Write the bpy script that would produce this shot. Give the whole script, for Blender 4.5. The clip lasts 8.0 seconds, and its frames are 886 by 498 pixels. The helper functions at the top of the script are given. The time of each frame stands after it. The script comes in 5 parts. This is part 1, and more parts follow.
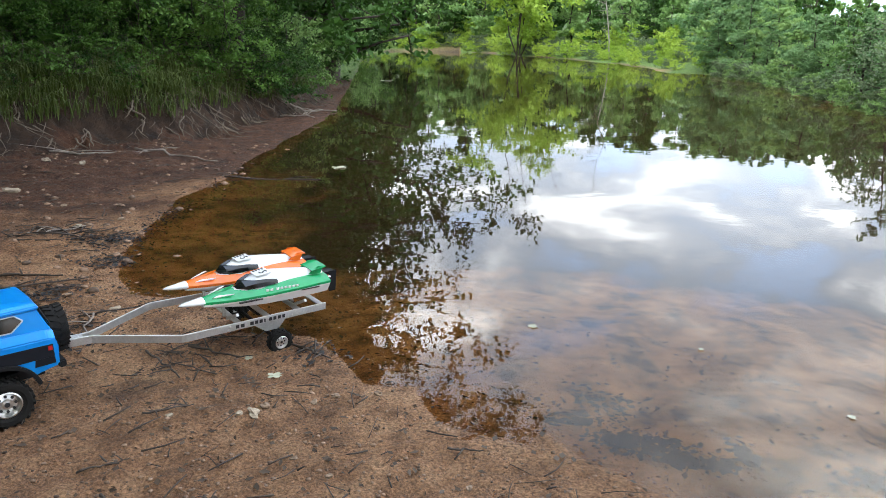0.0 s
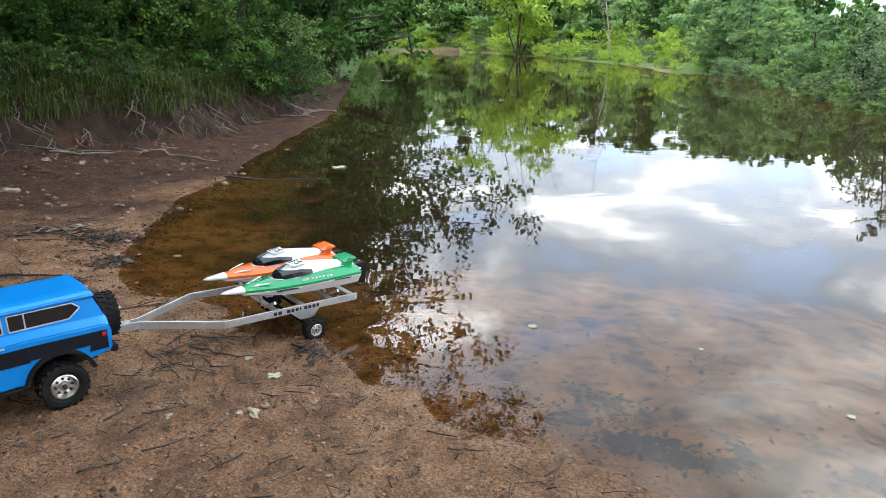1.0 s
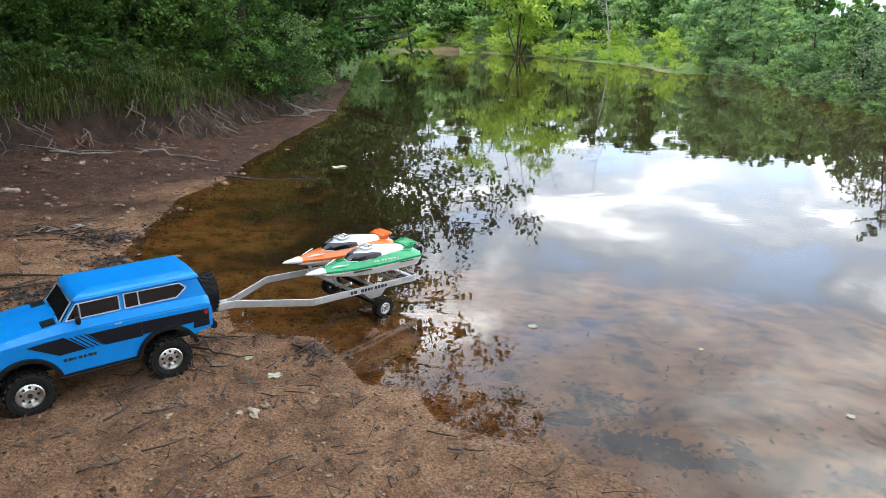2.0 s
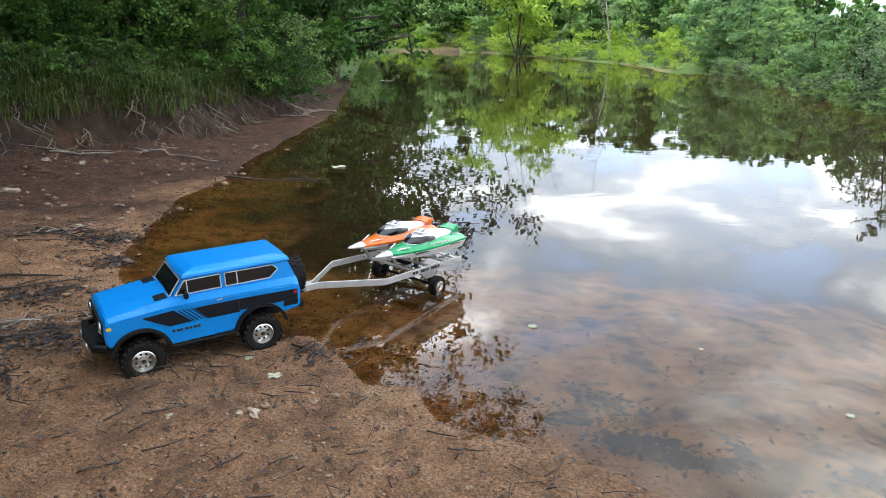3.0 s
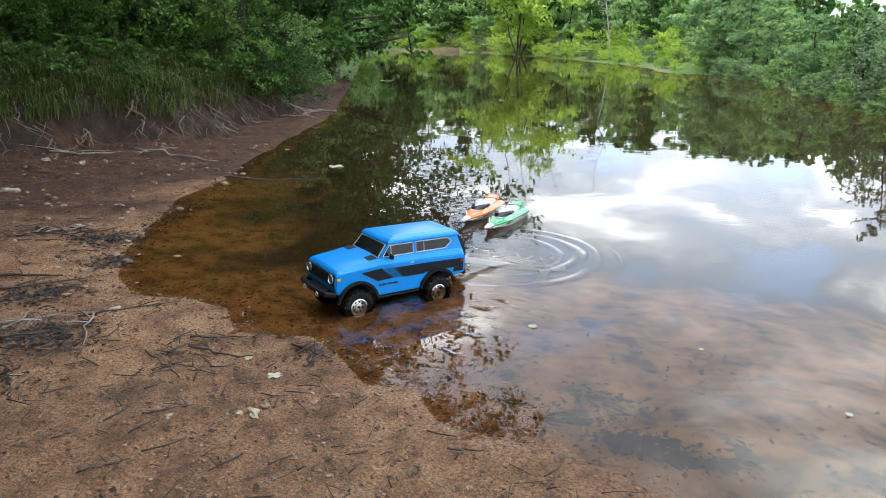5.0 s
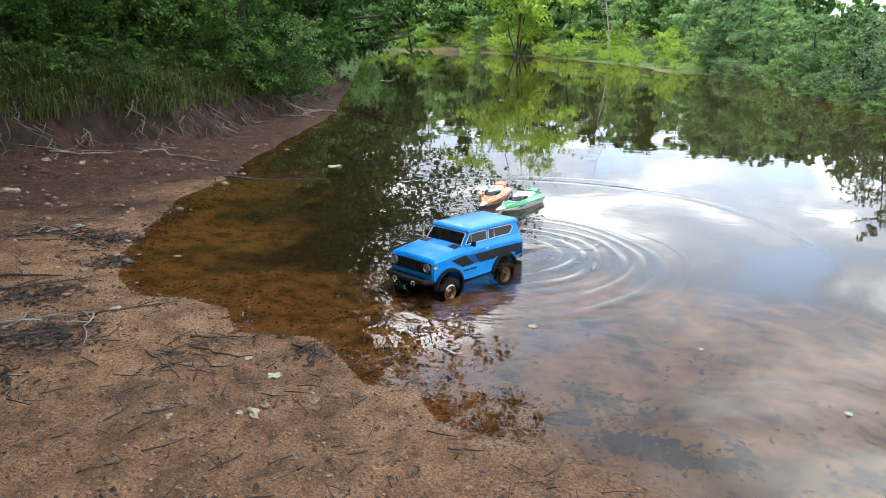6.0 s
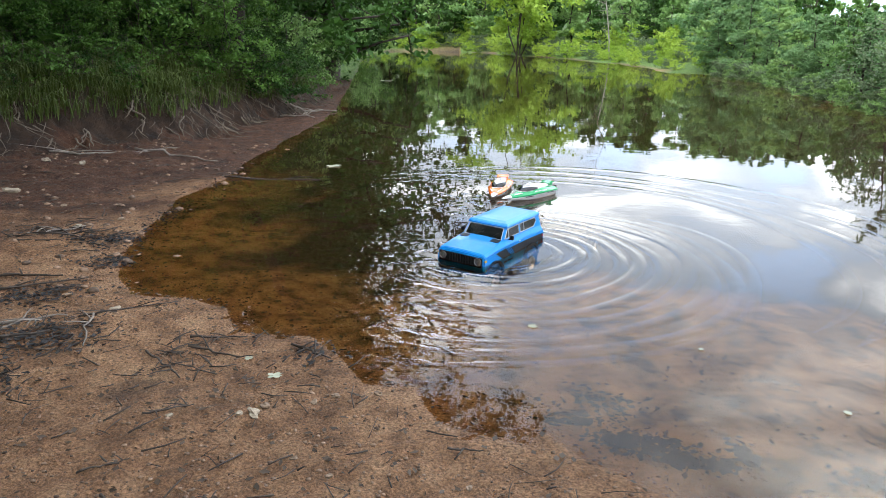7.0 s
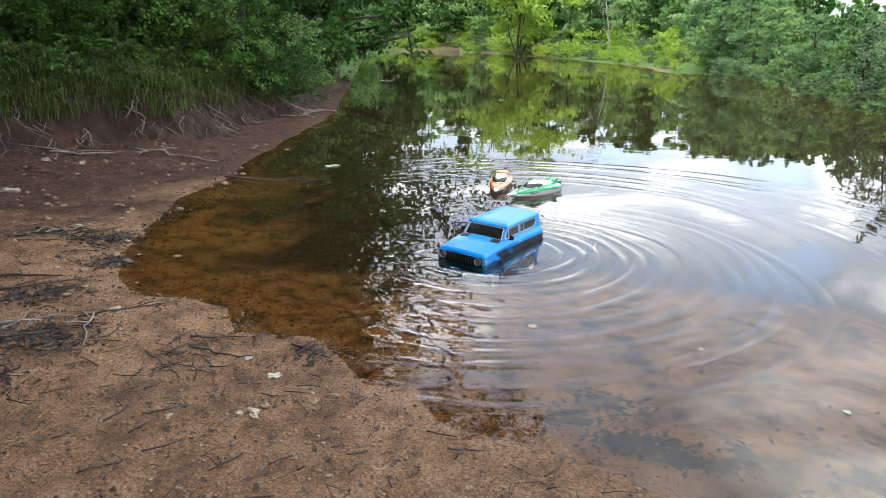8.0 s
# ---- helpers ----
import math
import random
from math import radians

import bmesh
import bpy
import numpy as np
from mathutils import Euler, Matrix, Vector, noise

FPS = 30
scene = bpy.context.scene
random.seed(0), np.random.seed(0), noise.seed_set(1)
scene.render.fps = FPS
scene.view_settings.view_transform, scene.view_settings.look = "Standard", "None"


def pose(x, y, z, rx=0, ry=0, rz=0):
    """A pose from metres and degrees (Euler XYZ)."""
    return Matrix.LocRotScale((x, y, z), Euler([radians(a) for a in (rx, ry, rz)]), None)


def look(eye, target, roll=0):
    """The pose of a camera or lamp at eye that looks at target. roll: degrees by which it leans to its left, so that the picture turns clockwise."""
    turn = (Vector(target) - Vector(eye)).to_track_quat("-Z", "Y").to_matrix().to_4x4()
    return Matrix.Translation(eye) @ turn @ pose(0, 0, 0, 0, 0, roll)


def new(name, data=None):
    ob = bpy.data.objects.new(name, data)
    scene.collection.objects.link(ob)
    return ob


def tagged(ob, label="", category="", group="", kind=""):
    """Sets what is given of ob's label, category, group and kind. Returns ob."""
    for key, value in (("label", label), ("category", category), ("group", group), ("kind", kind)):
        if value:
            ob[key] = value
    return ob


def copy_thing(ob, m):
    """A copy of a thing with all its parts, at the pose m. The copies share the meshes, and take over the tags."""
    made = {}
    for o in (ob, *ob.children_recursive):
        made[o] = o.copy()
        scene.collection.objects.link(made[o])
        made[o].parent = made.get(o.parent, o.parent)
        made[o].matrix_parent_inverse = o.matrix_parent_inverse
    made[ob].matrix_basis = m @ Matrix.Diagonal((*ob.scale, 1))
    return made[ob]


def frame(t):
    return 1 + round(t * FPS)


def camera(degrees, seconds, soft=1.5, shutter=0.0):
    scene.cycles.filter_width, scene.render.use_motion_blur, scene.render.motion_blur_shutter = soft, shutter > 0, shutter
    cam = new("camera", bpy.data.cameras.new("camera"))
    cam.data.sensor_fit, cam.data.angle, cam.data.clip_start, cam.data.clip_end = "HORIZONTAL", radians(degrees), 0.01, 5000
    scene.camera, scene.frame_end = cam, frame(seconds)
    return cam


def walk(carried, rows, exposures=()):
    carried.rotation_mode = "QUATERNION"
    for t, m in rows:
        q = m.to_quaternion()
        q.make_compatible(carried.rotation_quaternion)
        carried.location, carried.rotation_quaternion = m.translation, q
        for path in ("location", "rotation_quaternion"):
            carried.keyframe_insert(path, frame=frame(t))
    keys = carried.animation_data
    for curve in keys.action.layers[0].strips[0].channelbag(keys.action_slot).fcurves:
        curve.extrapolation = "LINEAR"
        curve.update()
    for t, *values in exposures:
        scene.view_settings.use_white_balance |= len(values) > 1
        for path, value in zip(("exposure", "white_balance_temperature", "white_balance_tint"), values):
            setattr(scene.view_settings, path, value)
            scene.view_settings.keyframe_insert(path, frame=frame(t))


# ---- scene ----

# ---------------------------------------------------------------- camera
cam = camera(64.87, 8.0, soft=0.7)
EYE = (0.0, 0.0, 0.83)
VIEW = look(EYE, (0.0, math.cos(radians(16.82)), 0.83 - math.sin(radians(16.82))), 0.12)
walk(cam, [(0.0, VIEW), (8.0, VIEW)], exposures=[(0.0, 0.95, 6600, 8), (8.0, 0.95, 6600, 8)])

# ---------------------------------------------------------------- world and sun
SUN_EL, SUN_ROT = radians(46), radians(196)


def build_world():
    w = bpy.data.worlds.new("cloudy_sky")
    scene.world = w
    w.use_nodes = True
    nt = w.node_tree
    nt.nodes.clear()
    N, L = nt.nodes.new, nt.links.new
    out, bg = N("ShaderNodeOutputWorld"), N("ShaderNodeBackground")
    sky = N("ShaderNodeTexSky")
    sky.sky_type, sky.sun_disc = "NISHITA", False
    sky.sun_elevation, sky.sun_rotation = SUN_EL, SUN_ROT
    tc, sep = N("ShaderNodeTexCoord"), N("ShaderNodeSeparateXYZ")
    L(tc.outputs["Generated"], sep.inputs[0])
    zz = N("ShaderNodeMath"); zz.operation = "MAXIMUM"; zz.inputs[1].default_value = 0.0
    L(sep.outputs[2], zz.inputs[0])
    za = N("ShaderNodeMath"); za.operation = "ADD"; za.inputs[1].default_value = 0.22
    L(zz.outputs[0], za.inputs[0])
    dx, dy = N("ShaderNodeMath"), N("ShaderNodeMath")
    for d, i in ((dx, 0), (dy, 1)):
        d.operation = "DIVIDE"
        L(sep.outputs[i], d.inputs[0]); L(za.outputs[0], d.inputs[1])
    comb = N("ShaderNodeCombineXYZ")
    L(dx.outputs[0], comb.inputs[0]); L(dy.outputs[0], comb.inputs[1])
    comb.inputs[2].default_value = CLOUD_SEED
    big = N("ShaderNodeTexNoise")
    big.inputs["Scale"].default_value, big.inputs["Detail"].default_value, big.inputs["Roughness"].default_value = 2.1, 9.0, 0.56
    big.inputs["Distortion"].default_value = 0.45
    L(comb.outputs[0], big.inputs["Vector"])
    ramp = N("ShaderNodeValToRGB")
    els = ramp.color_ramp.elements
    els[0].position, els[0].color = 0.39, (0.46, 0.58, 0.80, 1)
    els[1].position, els[1].color = 0.71, (1.95, 1.98, 2.02, 1)
    for p, c in ((0.46, (0.44, 0.50, 0.60, 1)), (0.53, (0.60, 0.64, 0.71, 1)), (0.60, (1.10, 1.13, 1.18, 1))):
        e = els.new(p); e.color = c
    L(big.outputs["Fac"], ramp.inputs[0])
    mul = N("ShaderNodeVectorMath"); mul.operation = "SCALE"; mul.inputs["Scale"].default_value = 17.0
    L(ramp.outputs[0], mul.inputs[0])
    mix = N("ShaderNodeMix"); mix.data_type = "RGBA"
    mix.inputs["Factor"].default_value = 0.86
    L(sky.outputs[0], mix.inputs["A"]); L(mul.outputs[0], mix.inputs["B"])
    # thin bright cloud: low over the far wood, high over the bay
    last = None
    # third lobe, round the veiled sun and out of view, is added for ambient
    for az, el, power, amount in ((23.0, 12.0, 60.0, 0.45), (0.0, 28.0, 40.0, 0.5), (math.degrees(SUN_ROT), math.degrees(SUN_EL) + 16, 2.0, 0.8)):
        toward = N("ShaderNodeVectorMath"); toward.operation = "DOT_PRODUCT"
        a, e = radians(az), radians(el)
        toward.inputs[1].default_value = (math.sin(a) * math.cos(e), math.cos(a) * math.cos(e), math.sin(e))
        L(tc.outputs["Generated"], toward.inputs[0])
        cl = N("ShaderNodeMath"); cl.operation = "MAXIMUM"; cl.inputs[1].default_value = 0.0
        L(toward.outputs["Value"], cl.inputs[0])
        pw = N("ShaderNodeMath"); pw.operation = "POWER"; pw.inputs[1].default_value = power
        L(cl.outputs[0], pw.inputs[0])
        gain = N("ShaderNodeMath"); gain.operation = "MULTIPLY_ADD"; gain.inputs[1].default_value = amount; gain.inputs[2].default_value = 1.0
        L(pw.outputs[0], gain.inputs[0])
        if last:
            L(last, gain.inputs[2])
        last = gain.outputs[0]
    glow = N("ShaderNodeVectorMath"); glow.operation = "SCALE"
    L(mix.outputs["Result"], glow.inputs[0]); L(last, glow.inputs["Scale"])
    L(glow.outputs[0], bg.inputs[0])
    bg.inputs[1].default_value = 0.11
    L(bg.outputs[0], out.inputs[0])


CLOUD_SEED = 3.0
build_world()
sun = new("sun", bpy.data.lights.new("sun", "SUN"))
sun.data.energy, sun.data.angle, sun.data.color = 1.3, radians(12), (1.0, 0.95, 0.88)
sun.matrix_basis = look((3, 4, 9), (3 - math.sin(SUN_ROT) * math.cos(SUN_EL), 4 - math.cos(SUN_ROT) * math.cos(SUN_EL), 9 - math.sin(SUN_EL)))


# ---------------------------------------------------------------- materials
def material(name, colour, rough=0.6, metal=0.0, vary=0.25, scale=8.0, bump=0.0, fine=60.0, coat=0.0, spec=0.5, island=0.0):
    """A surface with two scales of colour change and fine relief."""
    m = bpy.data.materials.new(name)
    m.use_nodes = True
    nt = m.node_tree
    N, L = nt.nodes.new, nt.links.new
    b = nt.nodes["Principled BSDF"]
    b.inputs["Roughness"].default_value, b.inputs["Metallic"].default_value = rough, metal
    b.inputs["Coat Weight"].default_value, b.inputs["Specular IOR Level"].default_value = coat, spec
    tc = N("ShaderNodeTexCoord")
    n1, n2 = N("ShaderNodeTexNoise"), N("ShaderNodeTexNoise")
    n1.inputs["Scale"].default_value, n1.inputs["Detail"].default_value = scale, 5
    n2.inputs["Scale"].default_value, n2.inputs["Detail"].default_value = fine, 4
    L(tc.outputs["Object"], n1.inputs["Vector"]); L(tc.outputs["Object"], n2.inputs["Vector"])
    add = N("ShaderNodeMath"); add.operation = "ADD"
    L(n1.outputs["Fac"], add.inputs[0]); L(n2.outputs["Fac"], add.inputs[1])
    last = add.outputs[0]
    if island:
        g = N("ShaderNodeNewGeometry")
        k = N("ShaderNodeMath"); k.operation = "MULTIPLY_ADD"
        k.inputs[1].default_value = island
        L(g.outputs["Random Per Island"], k.inputs[0]); L(last, k.inputs[2])
        sub = N("ShaderNodeMath"); sub.operation = "SUBTRACT"; sub.inputs[1].default_value = island / 2
        L(k.outputs[0], sub.inputs[0])
        last = sub.outputs[0]
    mr = N("ShaderNodeMapRange")
    mr.inputs["From Min"].default_value, mr.inputs["From Max"].default_value = 0.6, 1.4
    mr.inputs["To Min"].default_value, mr.inputs["To Max"].default_value = 1 - vary, 1 + vary
    L(last, mr.inputs["Value"])
    sc = N("ShaderNodeVectorMath"); sc.operation = "SCALE"
    sc.inputs[0].default_value = colour
    L(mr.outputs[0], sc.inputs["Scale"]); L(sc.outputs[0], b.inputs["Base Color"])
    if bump:
        bp = N("ShaderNodeBump")
        bp.inputs["Strength"].default_value, bp.inputs["Distance"].default_value = 1.0, bump
        L(n2.outputs["Fac"], bp.inputs["Height"]); L(bp.outputs[0], b.inputs["Normal"])
    return m


def leaf_material(name, colour, warm, through_light=0.35, rough=0.5):
    """Leaves: diffuse and see-through light, each leaf its own shade between two greens."""
    m = bpy.data.materials.new(name)
    m.use_nodes = True
    nt = m.node_tree
    nt.nodes.clear()
    N, L = nt.nodes.new, nt.links.new
    out, mixs = N("ShaderNodeOutputMaterial"), N("ShaderNodeMixShader")
    b, t = N("ShaderNodeBsdfPrincipled"), N("ShaderNodeBsdfTranslucent")
    g, oi, tc, n = N("ShaderNodeNewGeometry"), N("ShaderNodeObjectInfo"), N("ShaderNodeTexCoord"), N("ShaderNodeTexNoise")
    n.inputs["Scale"].default_value = 0.9
    L(tc.outputs["Object"], n.inputs["Vector"])
    a1 = N("ShaderNodeMath"); a1.operation = "MULTIPLY_ADD"; a1.inputs[1].default_value = 0.5
    L(g.outputs["Random Per Island"], a1.inputs[0]); L(n.outputs["Fac"], a1.inputs[2])
    a2 = N("ShaderNodeMath"); a2.operation = "MULTIPLY_ADD"; a2.inputs[1].default_value = 0.7
    L(oi.outputs["Random"], a2.inputs[0]); L(a1.outputs[0], a2.inputs[2])
    mr = N("ShaderNodeMapRange")
    mr.inputs["From Min"].default_value, mr.inputs["From Max"].default_value = 0.45, 1.25
    L(a2.outputs[0], mr.inputs["Value"])
    mx = N("ShaderNodeMix"); mx.data_type = "RGBA"
    mx.inputs["A"].default_value, mx.inputs["B"].default_value = (*colour, 1), (*warm, 1)
    L(mr.outputs[0], mx.inputs["Factor"])
    L(mx.outputs["Result"], b.inputs["Base Color"]); L(mx.outputs["Result"], t.inputs["Color"])
    b.inputs["Roughness"].default_value = rough
    b.inputs["Specular IOR Level"].default_value = 0.25
    mixs.inputs[0].default_value = through_light
    L(b.outputs[0], mixs.inputs[1]); L(t.outputs[0], mixs.inputs[2]); L(mixs.outputs[0], out.inputs[0])
    return m


def ground_material():
    """Damp sandy beach, dark leaf mould on the bank, silt and dead leaves under water. Tree shade and deep-water murk
    are put into the colour.
    """
    m = bpy.data.materials.new("sandy_mud")
    m.use_nodes = True
    nt = m.node_tree
    N, L = nt.nodes.new, nt.links.new
    b = nt.nodes["Principled BSDF"]
    tc = N("ShaderNodeTexCoord")

    def noise_node(scale, detail=6, rough=0.6):
        n = N("ShaderNodeTexNoise")
        n.inputs["Scale"].default_value, n.inputs["Detail"].default_value, n.inputs["Roughness"].default_value = scale, detail, rough
        L(tc.outputs["Object"], n.inputs["Vector"])
        return n

    def ramp_node(src, *stops):
        r = N("ShaderNodeValToRGB")
        e = r.color_ramp.elements
        e[0].position, e[0].color = stops[0]
        e[1].position, e[1].color = stops[-1]
        for p, c in stops[1:-1]:
            e.new(p).color = c
        L(src, r.inputs[0])
        return r

    def blend(fac, a, bb, kind="MIX"):
        x = N("ShaderNodeMix"); x.data_type = "RGBA"; x.blend_type = kind
        L(a, x.inputs["A"]); L(bb, x.inputs["B"])
        if isinstance(fac, float):
            x.inputs["Factor"].default_value = fac
        else:
            L(fac, x.inputs["Factor"])
        return x.outputs["Result"]

    n_big, n_mid, n_fine = noise_node(1.3), noise_node(9, 8, 0.65), noise_node(140, 4, 0.7)
    sand = ramp_node(n_mid.outputs["Fac"], (0.28, (0.17, 0.084, 0.040, 1)), (0.5, (0.48, 0.265, 0.142, 1)), (0.72, (0.66, 0.42, 0.25, 1)))
    tint = ramp_node(n_big.outputs["Fac"], (0.35, (0.74, 0.68, 0.62, 1)), (0.65, (1.0, 0.97, 0.92, 1)))
    grain = ramp_node(n_fine.outputs["Fac"], (0.36, (0.30, 0.29, 0.28, 1)), (0.66, (1.55, 1.55, 1.55, 1)))
    col = blend(1.0, sand.outputs[0], tint.outputs[0], "MULTIPLY")
    col = blend(0.8, col, grain.outputs[0], "MULTIPLY")
    mould = ramp_node(n_mid.outputs["Fac"], (0.3, (0.016, 0.009, 0.005, 1)), (0.7, (0.085, 0.048, 0.028, 1)))
    silt = ramp_node(n_mid.outputs["Fac"], (0.34, (0.085, 0.048, 0.022, 1)), (0.5, (0.40, 0.225, 0.100, 1)), (0.68, (0.58, 0.36, 0.19, 1)))
    # red clay, darkened in the colour for the shade under the trees
    shaded_clay = ramp_node(n_mid.outputs["Fac"], (0.3, (0.028, 0.011, 0.005, 1)), (0.52, (0.090, 0.036, 0.018, 1)), (0.72, (0.165, 0.076, 0.043, 1)))
    turf = ramp_node(n_mid.outputs["Fac"], (0.3, (0.045, 0.10, 0.015, 1)), (0.7, (0.16, 0.26, 0.05, 1)))
    cover = N("ShaderNodeAttribute"); cover.attribute_name = "cover"
    cs = N("ShaderNodeSeparateColor")
    L(cover.outputs["Color"], cs.inputs[0])
    col = blend(cs.outputs[0], col, blend(0.7, shaded_clay.outputs[0], grain.outputs[0], "MULTIPLY"))
    lay = N("ShaderNodeAttribute"); lay.attribute_name = "soil"
    sx = N("ShaderNodeSeparateColor")
    L(lay.outputs["Color"], sx.inputs[0])
    col = blend(sx.outputs[1], col, silt.outputs[0])
    col = blend(sx.outputs[0], col, mould.outputs[0])
    col = blend(cs.outputs[1], col, turf.outputs[0])
    # near-black for dead leaves, and for the murk put into the deep bed
    litter_murk = N("ShaderNodeRGB"); litter_murk.outputs[0].default_value = (0.018, 0.016, 0.016, 1)
    col = blend(sx.outputs[2], col, litter_murk.outputs[0])
    L(col, b.inputs["Base Color"])
    rr = N("ShaderNodeMapRange")
    rr.inputs["To Min"].default_value, rr.inputs["To Max"].default_value = 0.55, 0.95
    L(n_mid.outputs["Fac"], rr.inputs["Value"]); L(rr.outputs[0], b.inputs["Roughness"])
    b.inputs["Specular IOR Level"].default_value = 0.35
    hs = N("ShaderNodeMath"); hs.operation = "MULTIPLY_ADD"; hs.inputs[1].default_value = 0.45
    L(n_fine.outputs["Fac"], hs.inputs[0]); L(noise_node(34, 9, 0.72).outputs["Fac"], hs.inputs[2])
    bp = N("ShaderNodeBump"); bp.inputs["Strength"].default_value, bp.inputs["Distance"].default_value = 1.0, 0.045
    L(hs.outputs[0], bp.inputs["Height"]); L(bp.outputs[0], b.inputs["Normal"])
    return m


def water_material(name, ripple, tint=(0.84, 0.68, 0.46, 1)):
    """Clear brown pond water: a mirror at low angles, see-through from above."""
    m = bpy.data.materials.new(name)
    m.use_nodes = True
    nt = m.node_tree
    nt.nodes.clear()
    N, L = nt.nodes.new, nt.links.new
    out, mixs, fr = N("ShaderNodeOutputMaterial"), N("ShaderNodeMixShader"), N("ShaderNodeFresnel")
    gl, tr = N("ShaderNodeBsdfGlossy"), N("ShaderNodeBsdfTransparent")
    fr.inputs["IOR"].default_value = 1.34
    gl.inputs["Roughness"].default_value = 0.0
    gl.inputs["Color"].default_value = (1, 1, 1, 1)
    tr.inputs["Color"].default_value = tint
    tc, n, bp = N("ShaderNodeTexCoord"), N("ShaderNodeTexNoise"), N("ShaderNodeBump")
    n.inputs["Scale"].default_value, n.inputs["Detail"].default_value = 7.0, 2.0
    L(tc.outputs["Object"], n.inputs["Vector"]); L(n.outputs["Fac"], bp.inputs["Height"])
    bp.inputs["Strength"].default_value, bp.inputs["Distance"].default_value = 1.0, ripple
    for node in (gl, fr):
        L(bp.outputs[0], node.inputs["Normal"])
    L(fr.outputs[0], mixs.inputs[0]); L(tr.outputs[0], mixs.inputs[1]); L(gl.outputs[0], mixs.inputs[2])
    L(mixs.outputs[0], out.inputs[0])
    return m


GROUND = ground_material()
WATER = water_material("pond_water", 0.0004)
BARK = material("bark", (0.050, 0.040, 0.031), 0.9, vary=0.5, scale=6, bump=0.01, fine=30)
PALE_BARK = material("pale_bark", (0.30, 0.27, 0.23), 0.9, vary=0.4, scale=6, bump=0.006, fine=30)
# the wood's deep shade is put into these near-black greens
LEAF_SHADE = leaf_material("shaded_woodland_leaf", (0.010, 0.034, 0.005), (0.050, 0.125, 0.020), 0.25)
LEAF_BRIGHT = leaf_material("willow_leaf", (0.21, 0.38, 0.04), (0.40, 0.54, 0.09), 0.45)
# haze over the distant woods is put into these two lightened greens
LEAF_FAR = leaf_material("hazed_far_leaf", (0.13, 0.26, 0.075), (0.28, 0.43, 0.15), 0.5)
LEAF_EAST = leaf_material("hazed_hillside_leaf", (0.085, 0.185, 0.065), (0.20, 0.33, 0.14), 0.5)
LEAF_GREY = leaf_material("grey_green_leaf", (0.10, 0.16, 0.075), (0.17, 0.23, 0.12))
GRASS = leaf_material("grass_blade", (0.010, 0.034, 0.004), (0.105, 0.14, 0.034), 0.2)
FERN = leaf_material("fern_green", (0.045, 0.12, 0.018), (0.11, 0.22, 0.04))
ROOT = material("weathered_root", (0.15, 0.115, 0.085), 0.85, vary=0.5, scale=12, bump=0.002, fine=80)


# ---------------------------------------------------------------- mesh helpers
def finish(bm, name, mat, smooth=False):
    me = bpy.data.meshes.new(name)
    bm.to_mesh(me)
    bm.free()
    me.materials.append(mat)
    if smooth:
        me.polygons.foreach_set("use_smooth", [True] * len(me.polygons))
    return me


def part(name, bm, mat, parent, label="", smooth=False):
    ob = new(name, finish(bm, name, mat, smooth))
    ob.parent = parent
    if label:
        tagged(ob, label)
    return ob


def raw(name, verts, faces, mat, parent=None, smooth=False):
    me = bpy.data.meshes.new(name)
    me.from_pydata([tuple(v) for v in verts], [], [tuple(f) for f in faces])
    me.materials.append(mat)
    if smooth:
        me.polygons.foreach_set("use_smooth", [True] * len(me.polygons))
    ob = new(name, me)
    ob.parent = parent
    return ob


def thing(name, label, category, m=None, group="", kind=""):
    ob = new(name)
    ob.empty_display_size = 0.05
    tagged(ob, label, category, group, kind)
    if m is not None:
        ob.matrix_basis = m
    return ob


def box(bm, x0, x1, y0, y1, z0, z1, m=Matrix()):
    vs = [bm.verts.new(m @ Vector((x, y, z))) for x in (x0, x1) for y in (y0, y1) for z in (z0, z1)]
    for f in ((0, 1, 3, 2), (4, 6, 7, 5), (0, 4, 5, 1), (2, 3, 7, 6), (0, 2, 6, 4), (1, 5, 7, 3)):
        bm.faces.new([vs[i] for i in f])


def bevel(bm, w, seg=2):
    bmesh.ops.recalc_face_normals(bm, faces=bm.faces)
    bmesh.ops.bevel(bm, geom=[e for e in bm.edges if e.calc_face_angle(0) > 0.35], offset=w, segments=seg, affect="EDGES", clamp_overlap=True)


def tube(bm, pts, radii, n=6, cap=True):
    """A bent, tapering round rod through the points."""
    rings = []
    for i, p in enumerate(pts):
        a, b = Vector(pts[max(i - 1, 0)]), Vector(pts[min(i + 1, len(pts) - 1)])
        d = (b - a).normalized()
        u = d.orthogonal().normalized()
        if rings:
            u = (rings[-1][1] - d * rings[-1][1].dot(d)).normalized()
        v = d.cross(u)
        ring = [bm.verts.new(Vector(p) + (u * math.cos(k * math.tau / n) + v * math.sin(k * math.tau / n)) * radii[i]) for k in range(n)]
        rings.append((ring, u))
    for (r0, _), (r1, _) in zip(rings, rings[1:]):
        for k in range(n):
            bm.faces.new((r0[k], r0[(k + 1) % n], r1[(k + 1) % n], r1[k]))
    if cap:
        bm.faces.new(rings[0][0][::-1]); bm.faces.new(rings[-1][0])


def loft(bm, sections, closed_ends=True):
    """Skin between equal-length loops of points."""
    loops = [[bm.verts.new(p) for p in s] for s in sections]
    n = len(loops[0])
    for a, b in zip(loops, loops[1:]):
        for k in range(n):
            bm.faces.new((a[k], a[(k + 1) % n], b[(k + 1) % n], b[k]))
    if closed_ends:
        bm.faces.new(loops[0][::-1]); bm.faces.new(loops[-1])


